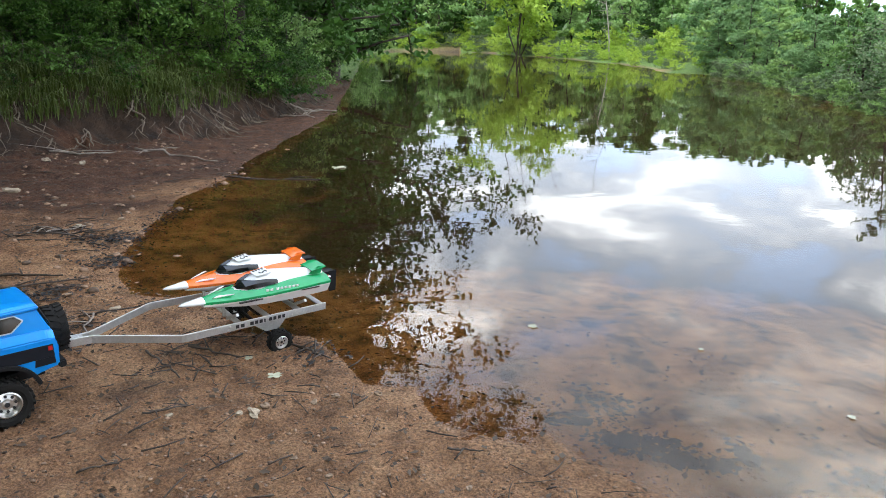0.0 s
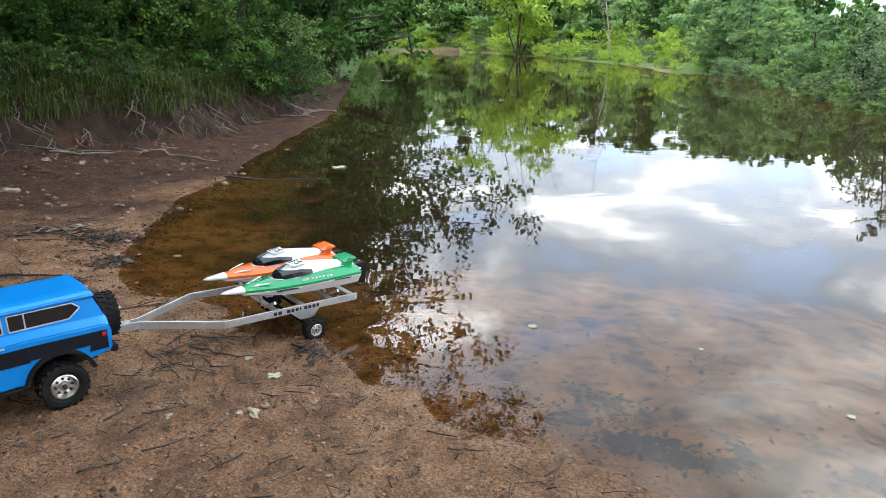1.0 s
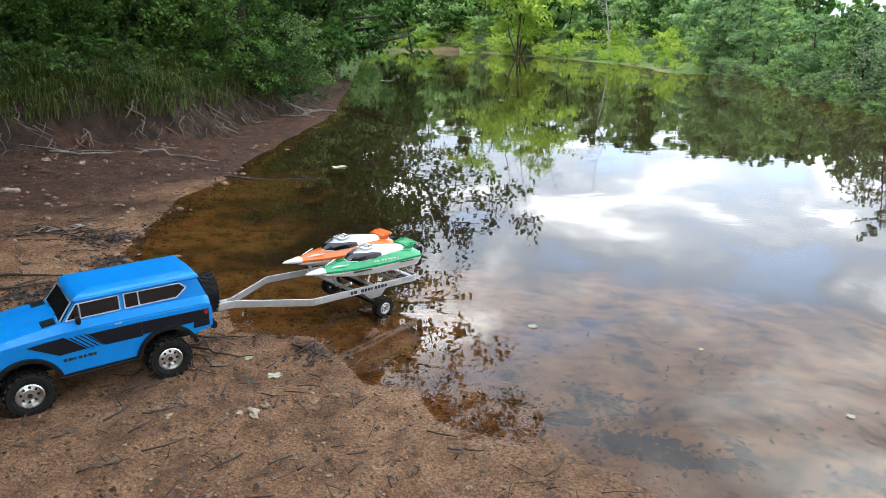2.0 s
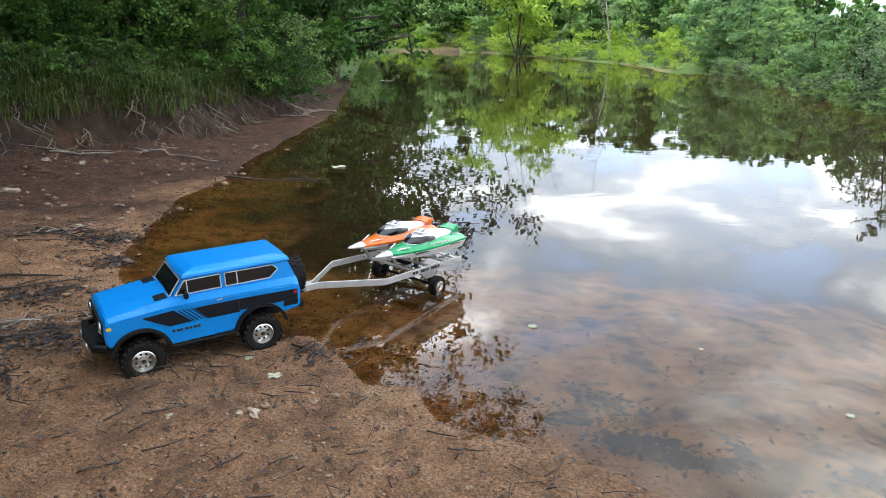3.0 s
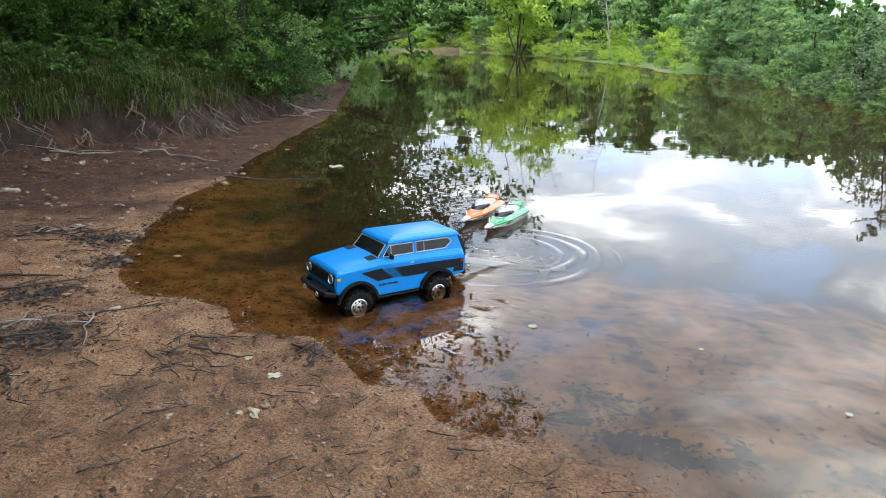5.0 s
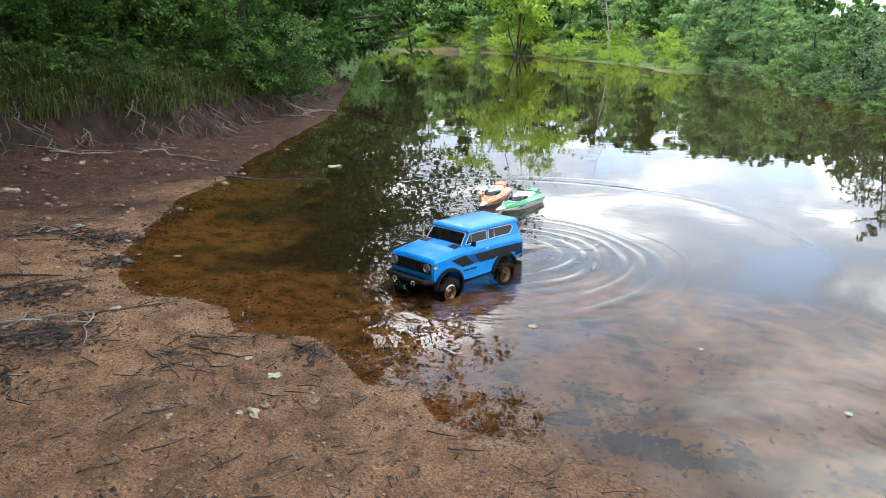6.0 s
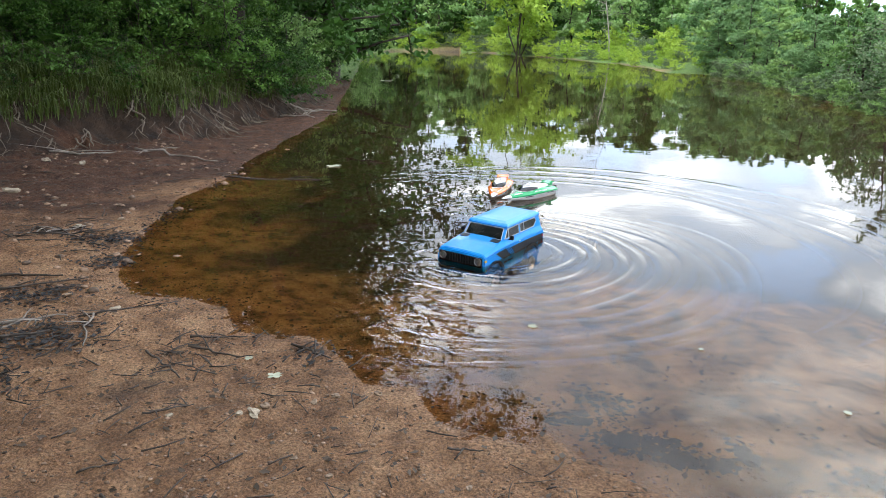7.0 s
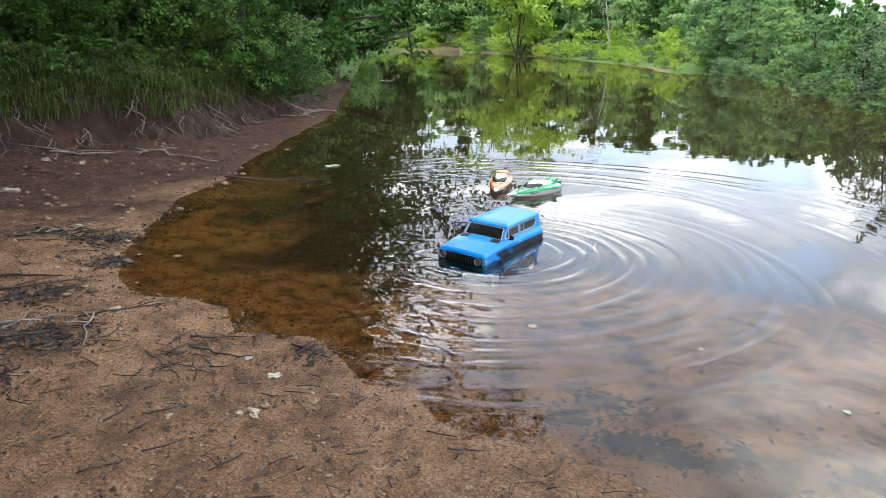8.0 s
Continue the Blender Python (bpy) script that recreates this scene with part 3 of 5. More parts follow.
    scatter(kinds, spots, "bushes of the eastern waterline")


build_left_wood()


# ---------------------------------------------------------------- model truck
BLUE = material("blue_metallic_paint", (0.001, 0.26, 0.74), 0.30, 0.15, vary=0.08, scale=14, coat=0.25, spec=0.35)
BLACK = material("black_plastic", (0.008, 0.008, 0.009), 0.6, vary=0.3, scale=30, spec=0.25)
STRIPE = material("black_vinyl", (0.007, 0.009, 0.014), 0.4, vary=0.2, scale=30, spec=0.3)
RUBBER = material("muddy_rubber", (0.012, 0.011, 0.010), 0.85, vary=0.5, scale=40, bump=0.0008, fine=300, spec=0.25)
CHROME = material("worn_chrome", (0.72, 0.71, 0.69), 0.28, 1.0, vary=0.12, scale=60)
SILVER = material("silver_trim", (0.55, 0.57, 0.60), 0.35, 0.7, vary=0.1, scale=40)
GLASS_DARK = material("smoked_glass", (0.010, 0.011, 0.012), 0.06, vary=0.2, scale=20, spec=0.6)
AMBER = material("amber_lens", (0.75, 0.40, 0.03), 0.2, vary=0.1, scale=40)
RED_LENS = material("red_lens", (0.45, 0.02, 0.02), 0.2, vary=0.1, scale=40)
LAMP_GLASS = material("lamp_glass", (0.36, 0.37, 0.38), 0.08, 0.7, vary=0.15, scale=90)
ALU = material("brushed_aluminium", (0.60, 0.60, 0.58), 0.42, 0.75, vary=0.18, scale=25, fine=220)
WHITE_GLOSS = material("white_gloss", (0.78, 0.78, 0.77), 0.25, vary=0.05, scale=12, coat=0.4)
INK = material("black_ink", (0.02, 0.02, 0.022), 0.5, vary=0.1)


def lathe(bm, profile, n=32, m=Matrix(), open_ends=False):
    """Profile of (radius, along) turned round the y axis."""
    rings = [[bm.verts.new(m @ Vector((r * math.cos(k * math.tau / n), a, r * math.sin(k * math.tau / n)))) for k in range(n)] for r, a in profile]
    for p, q in zip(rings, rings[1:]):
        for k in range(n):
            bm.faces.new((p[k], p[(k + 1) % n], q[(k + 1) % n], q[k]))
    for ring in (rings[0], rings[-1]):
        if not open_ends and (ring[0].co - ring[n // 2].co).length > 1e-5:
            bm.faces.new(ring)
    bmesh.ops.recalc_face_normals(bm, faces=bm.faces)


def wheel_set(parent, x, y, z, r, w, out, lugs, name="wheel"):
    """A wheel: dark hub, lugged tyre, bright rim with slots."""
    bm = bmesh.new()
    lathe(bm, [(0.001, -w * 0.42), (r * 0.30, -w * 0.42), (r * 0.30, w * 0.10), (0.001, w * 0.10)], 20)
    hub = part(name, bm, BLACK, parent)
    bm = bmesh.new()
    lathe(bm, [(r * 0.54, -w * 0.40), (r * 0.70, -w * 0.50), (r * 0.88, -w * 0.50), (r * 0.95, -w * 0.40), (r * 0.96, 0.0), (r * 0.95, w * 0.40), (r * 0.88, w * 0.50),
               (r * 0.70, w * 0.50), (r * 0.54, w * 0.40), (r * 0.50, 0.0), (r * 0.54, -w * 0.40)], 40, open_ends=True)
    for k in range(lugs):
        for side in (-1, 1):
            a = (k + (0.5 if side > 0 else 0)) / lugs * math.tau
            m = Matrix.Rotation(-a, 4, "Y") @ Matrix.Translation((r * 0.965, side * w * 0.27, 0)) @ Matrix.Rotation(side * 0.45, 4, "X")
            box(bm, -r * 0.05, r * 0.045, -w * 0.22, w * 0.22, -r * 0.075, r * 0.075, m)
    part("tyre", bm, RUBBER, hub, "black lugged rubber tyre with mud")
    bm = bmesh.new()
    s = out * w
    lathe(bm, [(r * 0.555, s * 0.44), (r * 0.50, s * 0.47), (r * 0.47, s * 0.34), (r * 0.40, s * 0.20), (r * 0.22, s * 0.26), (r * 0.20, s * 0.36), (r * 0.10, s * 0.38), (0.0005, s * 0.38)], 32, open_ends=True)
    part("rim", bm, CHROME, hub, "bright chrome rim", smooth=False)
    bm = bmesh.new()
    for k in range(8):
        a = k / 8 * math.tau
        lathe(bm, [(r * 0.058, s * 0.215), (r * 0.058, s * 0.275), (0.0004, s * 0.275)], 10, Matrix.Translation((r * 0.33 * math.cos(a), 0, r * 0.33 * math.sin(a))))
    lathe(bm, [(r * 0.11, s * 0.37), (r * 0.09, s * 0.42), (0.0004, s * 0.42)], 12)
    part("slots", bm, INK, hub)
    hub.matrix_basis = pose(x, y, z)
    return hub


def side_y(z):
    return 0.094 - (z - 0.184) / 0.054 * 0.008


def slab(bm, pts, n, thick):
    """A thin plate on the outline pts, raised along n."""
    n = Vector(n).normalized() * thick
    a = [bm.verts.new(Vector(p) - n * 0.5) for p in pts]
    b = [bm.verts.new(Vector(p) + n) for p in pts]
    k = len(pts)
    for i in range(k):
        bm.faces.new((a[i], a[(i + 1) % k], b[(i + 1) % k], b[i]))
    bm.faces.new(b); bm.faces.new(a[::-1])
    bmesh.ops.recalc_face_normals(bm, faces=bm.faces)


def rim_line(bm, pts, r):
    for a, b in zip(pts, list(pts[1:]) + [pts[0]]):
        tube(bm, [a, b], [r, r], 6)


def arc(cx, cz, r, a0, a1, n=12):
    return [(cx + r * math.cos(radians(a0 + (a1 - a0) * i / n)), cz + r * math.sin(radians(a0 + (a1 - a0) * i / n))) for i in range(n + 1)]


AX_F, AX_R, AX_Z = 0.160, -0.150, 0.042
ARCH_Z = 0.053


def build_truck():
    root = thing("model_truck", "blue radio-controlled model off-road truck with black side stripes", "model truck")
    # painted shell: lower tub with wheel arches, hood and shoulders, cabin with roof
    bm = bmesh.new()
    outline = [(0.236, 0.098), (0.240, 0.125), (0.237, 0.160), (0.07, 0.172), (-0.262, 0.166), (-0.270, 0.148), (-0.266, 0.098), (-0.226, 0.090)]
    outline += arc(AX_R, ARCH_Z, 0.068, 152, 26) + [(-0.080, 0.067), (0.088, 0.067)] + arc(AX_F, ARCH_Z, 0.068, 154, 28)
    prism(bm, outline, -0.106, 0.106)
    bevel(bm, 0.004)

    def hood(x, zs, zt, ws, wt):
        return [(x, -ws, zs), (x, -wt, zt), (x, -wt * 0.55, zt + 0.003), (x, 0, zt + 0.004), (x, wt * 0.55, zt + 0.003), (x, wt, zt), (x, ws, zs), (x, ws - 0.006, zs - 0.02), (x, 0.006 - ws, zs - 0.02)]
    b2 = bmesh.new()
    loft(b2, [hood(0.238, 0.150, 0.158, 0.102, 0.094), hood(0.230, 0.156, 0.168, 0.1068, 0.098), hood(0.15, 0.163, 0.180, 0.1068, 0.097), hood(0.07, 0.168, 0.190, 0.1068, 0.096),
              hood(-0.1, 0.168, 0.189, 0.1068, 0.096), hood(-0.25, 0.164, 0.186, 0.1068, 0.095), hood(-0.266, 0.158, 0.178, 0.104, 0.090)])
    bevel(b2, 0.0025)
    tmp = bpy.data.meshes.new("tmp"); b2.to_mesh(tmp); b2.free(); bm.from_mesh(tmp)
    b2 = bmesh.new()

    def deck(x0, x1, w, z):
        return [(x0, -w, z), (x0 + 0.004, 0, z), (x0, w, z), ((x0 + x1) / 2, w + 0.001, z), (x1, w, z), (x1 - 0.003, 0, z), (x1, -w, z), ((x0 + x1) / 2, -w - 0.001, z)]
    loft(b2, [deck(0.078, -0.262, 0.0942, 0.180), deck(0.038, -0.242, 0.0868, 0.2325)])
    bevel(b2, 0.003)
    b2.to_mesh(tmp); b2.free(); bm.from_mesh(tmp)
    part("body", bm, BLUE, root, "glossy blue painted shell", smooth=False)
    b2 = bmesh.new()
    loft(b2, [deck(0.044, -0.247, 0.0905, 0.2315), deck(0.042, -0.246, 0.0905, 0.2385), deck(0.032, -0.240, 0.084, 0.2455), deck(0.005, -0.215, 0.06, 0.2495), deck(-0.03, -0.18, 0.03, 0.2505)])
    bevel(b2, 0.002)
    bpy.data.meshes.remove(tmp)
    part("roof", b2, BLUE, root, smooth=False)
    # glazing with bright frames
    door_w = [(0.064, 0.193), (0.038, 0.2275), (-0.054, 0.2285), (-0.054, 0.1935)]
    rear_w = [(-0.066, 0.1935), (-0.066, 0.2285), (-0.197, 0.2275), (-0.212, 0.214), (-0.186, 0.1935)]
    for s in (1, -1):
        for nm, poly, bar in (("door_window", door_w, (0.032, 0.032)), ("rear_side_window", rear_w, (-0.098, -0.098))):
            pts = [(x, s * (side_y(z) + 0.0006), z) for x, z in poly]
            bm = bmesh.new(); slab(bm, pts, (0, s, 0.12), 0.0012)
            w = part(nm, bm, GLASS_DARK, root, "dark smoked side window")
            bm = bmesh.new()
            rim_line(bm, [(x, s * (side_y(z) + 0.0018), z) for x, z in poly], 0.0017)
            tube(bm, [(bar[0], s * (side_y(0.194) + 0.002), 0.194), (bar[1], s * (side_y(0.228) + 0.002), 0.228)], [0.0018, 0.0018], 6)
            part("window_frame", bm, SILVER, w, "silver window trim")
    n_ws = Vector((0.054, 0, 0.042)).normalized()
    for nm, (xb, zb), (xt, zt), nrm in (("windscreen", (0.0735, 0.188), (0.043, 0.2275), n_ws), ("rear_window", (-0.2602, 0.190), (-0.2455, 0.228), Vector((-1, 0, 0.35)).normalized())):
        pts = [Vector((xb, -0.084, zb)), Vector((xb, 0.084, zb)), Vector((xt, 0.078, zt)), Vector((xt, -0.078, zt))]
        pts = [p + nrm * 0.0025 for p in pts]
        bm = bmesh.new(); slab(bm, pts, nrm, 0.0014)
        w = part(nm, bm, GLASS_DARK, root, "dark glossy window")
        bm = bmesh.new(); rim_line(bm, [p + nrm * 0.001 for p in pts], 0.0019)
        part("window_frame", bm, SILVER if nm == "windscreen" else BLACK, w)
    for y in (-0.03, 0.035):
        bm = bmesh.new()
        a, b = Vector((0.0735, y, 0.188)) + n_ws * 0.006, Vector((0.058, y + 0.03, 0.208)) + n_ws * 0.006
        tube(bm, [a, b], [0.0010, 0.0008], 5)
        part("wiper", bm, BLACK, root)
    # vinyl stripes, fender flares, lamps and mirrors on each side
    for s in (1, -1):
        def panel(name, poly, mat, lift=0.1068, label=""):
            bm = bmesh.new()
            slab(bm, [(x, s * lift, z) for x, z in poly], (0, s, 0), 0.0009)
            return part(name, bm, mat, root, label)
        panel("stripe", [(0.150, 0.154), (0.074, 0.160), (0.030, 0.121), (0.088, 0.119)], STRIPE)
        panel("stripe", [(0.024, 0.155), (-0.094, 0.155), (-0.094, 0.118), (-0.010, 0.119)], STRIPE)
        panel("stripe", [(-0.0945, 0.155), (-0.258, 0.151), (-0.258, 0.1225), (-0.0945, 0.1225)], STRIPE)
        panel("stripe", [(-0.219, 0.122), (-0.258, 0.122), (-0.258, 0.106), (-0.216, 0.106)], STRIPE)
        for k in range(4):
            x = 0.064 - 0.0105 * k
            panel("pinstripe", [(x, 0.157), (x - 0.0035, 0.157), (x - 0.0395, 0.121), (x - 0.036, 0.121)], STRIPE, 0.1069)
        for k, wd in enumerate((0.006, 0.009, 0.005, 0.008, 0.006, 0.009, 0.007)):
            x = 0.082 - 0.0105 * k
            panel("lettering", [(x, 0.107), (x - wd, 0.107), (x - wd, 0.1005), (x, 0.1005)], INK, 0.1066)
        for nm, cx in (("front_flare", AX_F), ("rear_flare", AX_R)):
            bm = bmesh.new()
            o, i = arc(cx, ARCH_Z, 0.0765, 168, 10, 16), arc(cx, ARCH_Z, 0.0675, 10, 168, 16)
            prism(bm, o + i, s * 0.101, s * 0.1165)
            bevel(bm, 0.0018)
            part(nm, bm, BLACK, root, "matt black wheel arch flare")
        bm = bmesh.new()
        box(bm, 0.036, 0.046, min(s * 0.104, s * 0.122), max(s * 0.104, s * 0.122), 0.188, 0.205)
        bevel(bm, 0.002)
        mir = part("mirror", bm, BLACK, root, "black door mirror")
        bm = bmesh.new()
        tube(bm, [(0.041, s * 0.094, 0.186), (0.041, s * 0.112, 0.190)], [0.002, 0.002], 6)
        part("mirror_arm", bm, BLACK, mir)
        bm = bmesh.new()
        box(bm, -0.050, -0.036, min(s * 0.1062, s * 0.1095), max(s * 0.1062, s * 0.1095), 0.163, 0.1665)
        part("door_handle", bm, SILVER, root)
        bm = bmesh.new()
        box(bm, 0.222, 0.2345, min(s * 0.104, s * 0.1082), max(s * 0.104, s * 0.1082), 0.140, 0.147)
        part("turn_signal", bm, AMBER, root, "small amber turn signal")
        bm = bmesh.new()
        box(bm, -0.256, -0.247, min(s * 0.1068, s * 0.1088), max(s * 0.1068, s * 0.1088), 0.138, 0.148)
        part("tail_light", bm, RED_LENS, root, "small red tail light")
        bm = bmesh.new()
        lathe(bm, [(0.0165, 0.0), (0.0165, 0.006), (0.0135, 0.0075), (0.0125, 0.004), (0.0005, 0.0055)], 24, pose(0.2395, s * 0.079, 0.140, 0, 0, -90))
        part("headlight", bm, LAMP_GLASS, root, "round clear headlight in a chrome ring")
        bm = bmesh.new()
        zt = lambda x: 0.1685 + (0.230 - x) / 0.16 * 0.0215
        pts = [(x, s * y, zt(x) + 0.0028) for x, y in ((0.082, 0.052), (0.082, 0.088), (0.112, 0.088), (0.112, 0.052))]
        slab(bm, pts, (0.12, 0, 1), 0.0012)
        part("hood_vent", bm, STRIPE, root, "black hood vent")
        bm = bmesh.new()
        tube(bm, [(0.083, s * 0.101, 0.060), (-0.078, s * 0.101, 0.060)], [0.0045, 0.0045], 8)
        part("rock_slider", bm, BLACK, root)
        bm = bmesh.new()
        bmesh.ops.create_cone(bm, cap_ends=True, segments=10, radius1=0.0016, radius2=0.0016, depth=0.004, matrix=pose(0.274, s * 0.045, 0.094, 0, 90))
        for k in range(12):
            a0, a1 = radians(-50 + 280 * k / 12), radians(-50 + 280 * (k + 1) / 12)
            tube(bm, [(0.276, s * 0.045 + 0.008 * math.cos(a), 0.085 + 0.008 * math.sin(a)) for a in (a0, a1)], [0.0022, 0.0022], 6)
        part("shackle", bm, CHROME, root, "bright steel shackle")
    # front end
    bm = bmesh.new(); box(bm, 0.2385, 0.2425, -0.097, 0.097, 0.118, 0.157); bevel(bm, 0.0012)
    grille = part("grille", bm, BLACK, root, "black slotted grille")
    for k in range(9):
        y = -0.048 + 0.012 * k
        bm = bmesh.new(); box(bm, 0.2415, 0.2450, y - 0.0022, y + 0.0022, 0.124, 0.152); bevel(bm, 0.0008, 1)
        part("grille_bar", bm, BLACK, grille)
    bm = bmesh.new()
    tube(bm, [(0.236, -0.104, 0.092), (0.262, -0.088, 0.094), (0.270, 0, 0.095), (0.262, 0.088, 0.094), (0.236, 0.104, 0.092)], [0.010] * 5, 8)
    box(bm, 0.235, 0.268, -0.06, 0.06, 0.083, 0.098)
    part("front_bumper", bm, BLACK, root, "black tube front bumper")
    bm = bmesh.new(); box(bm, -0.282, -0.266, -0.095, 0.095, 0.085, 0.103); bevel(bm, 0.003)
    part("rear_bumper", bm, BLACK, root)
    bm = bmesh.new(); tube(bm, [(-0.272, 0, 0.094), (-0.318, 0, 0.096), (-0.333, 0, 0.105)], [0.006, 0.006, 0.006], 8)
    part("tow_hook", bm, BLACK, root)
    # chassis and axles
    bm = bmesh.new()
    box(bm, -0.245, 0.225, -0.045, 0.045, 0.062, 0.082)
    box(bm, -0.05, 0.06, -0.075, 0.075, 0.068, 0.09)
    for x in (AX_F, AX_R):
        tube(bm, [(x, -0.09, AX_Z), (x, -0.02, AX_Z), (x, 0.02, AX_Z), (x, 0.09, AX_Z)], [0.008, 0.010, 0.010, 0.008], 8)
        for y in (-0.06, 0.06):
            tube(bm, [(x, y, AX_Z), (x + 0.02, y * 0.9, 0.125)], [0.007, 0.007], 8)
    part("chassis", bm, BLACK, root, "black frame, axles and dampers")
    # spare wheel on the tailgate
    sp = wheel_set(root, 0, 0, 0, 0.0515, 0.042, 1, 20, "spare_wheel")
    sp.matrix_basis = pose(-0.289, 0, 0.155, 0, 0, 90)
    bm = bmesh.new(); box(bm, -0.272, -0.262, -0.02, 0.02, 0.135, 0.175)
    part("spare_carrier", bm, BLACK, root)
    wheels = [wheel_set(root, x, s * 0.095, AX_Z, 0.0535, 0.047, s, 20) for x in (AX_F, AX_R) for s in (1, -1)]
    return root, wheels


truck, truck_wheels = build_truck()


# ---------------------------------------------------------------- boat trailer
def build_trailer():
    root = thing("boat_trailer", "bare aluminium model boat trailer with lettered side rail", "trailer")

    def rail(pts, h, t, name):
        bm = bmesh.new()
        secs = []
        for i, (x, y, z) in enumerate(pts):
            a, b = Vector(pts[max(i - 1, 0)]), Vector(pts[min(i + 1, len(pts) - 1)])
            d = (b - a).normalized()
            n = Vector((-d.y, d.x, 0)).normalized() * t / 2
            secs.append([(x - n.x, y - n.y, z - h / 2), (x + n.x, y + n.y, z - h / 2), (x + n.x, y + n.y, z + h / 2), (x - n.x, y - n.y, z + h / 2)])
        loft(bm, secs)
        bevel(bm, 0.0008, 1)
        return part(name, bm, ALU, root, "flat aluminium bar")
    for s in (1, -1):
        r = rail([(0.012, s * 0.009, 0), (-0.03, s * 0.012, 0), (-0.210, s * 0.117, 0), (-0.220, s * 0.119, 0), (-0.632, s * 0.112, 0)], 0.021, 0.004, "side_rail")
        for k, (wd) in enumerate((0.009, 0.010, 0.0, 0.009, 0.008, 0.008, 0.003, 0.009, 0.008, 0.008, 0.007)):
            if wd:
                bm = bmesh.new()
                x = (-0.352 - 0.0138 * k) if s > 0 else (-0.49 + 0.0138 * k)
                y = s * (0.1215 - (abs(x) - 0.215) / 0.42 * 0.009 + 0.0016)
                box(bm, x - wd, x, y - 0.0008, y + 0.0012, -0.0045, 0.0045)
                part("lettering", bm, INK, r)
        for x in (-0.335, -0.33, -0.52, -0.625):
            bm = bmesh.new()
            lathe(bm, [(0.0026, 0.0), (0.0026, 0.0024), (0.0004, 0.003)], 8, pose(x, s * (0.1215 - (abs(x) - 0.215) / 0.42 * 0.009 + 0.0018), -0.002 if x != -0.335 else 0.005, 0, 0, 0 if s > 0 else 180))
            part("bolt", bm, CHROME, r)
    for x, z in ((-0.365, 0.004), (-0.45, 0.004), (-0.545, 0.004), (-0.625, 0.0)):
        bm = bmesh.new(); box(bm, x - 0.009, x + 0.009, -0.112, 0.112, z - 0.002, z + 0.002); bevel(bm, 0.0006, 1)
        part("crossbar", bm, ALU, root)
    # raised bunks that carry the hulls
    for x in (-0.35, -0.555):
        for y in (-0.063, 0.063):
            for s in (-1, 1):
                bm = bmesh.new()
                tube(bm, [(x, y + s * 0.008, 0.006), (x - 0.012, y + s * 0.045, 0.028)], [0.0055, 0.0055], 4)
                part("bunk", bm, ALU, root)
    for s in (-1, 1):
        bm = bmesh.new()
        prism(bm, [(-0.405, -0.010), (-0.51, -0.010), (-0.485, -0.04), (-0.445, -0.04)], s * 0.098, s * 0.106)
        part("axle_bracket", bm, ALU, root)
    bm = bmesh.new(); tube(bm, [(-0.475, -0.115, -0.066), (-0.475, 0.115, -0.066)], [0.005, 0.005], 8)
    for s in (-1, 1):
        box(bm, -0.482, -0.468, s * 0.1 - 0.004, s * 0.1 + 0.004, -0.068, -0.03)
    part("axle", bm, BLACK, root)
    bm = bmesh.new(); box(bm, -0.012, 0.022, -0.012, 0.012, -0.011, 0.011); bevel(bm, 0.002)
    cp = part("coupler", bm, ALU, root)
    for y in (-0.006, 0.006):
        for x in (0.0, 0.012):
            bm = bmesh.new(); lathe(bm, [(0.0022, 0), (0.0022, 0.0022), (0.0003, 0.0026)], 8, pose(x, y, 0.0108, 90))
            part("bolt", bm, CHROME, cp)
    bm = bmesh.new(); tube(bm, [(-0.45, -0.05, -0.004), (-0.455, 0.05, -0.006)], [0.011, 0.011], 10)
    part("winch_roll", bm, BLACK, root)
    wheels = [wheel_set(root, -0.475, s * 0.131, -0.066, 0.034, 0.028, s, 16) for s in (1, -1)]
    return root, wheels


trailer, trailer_wheels = build_trailer()


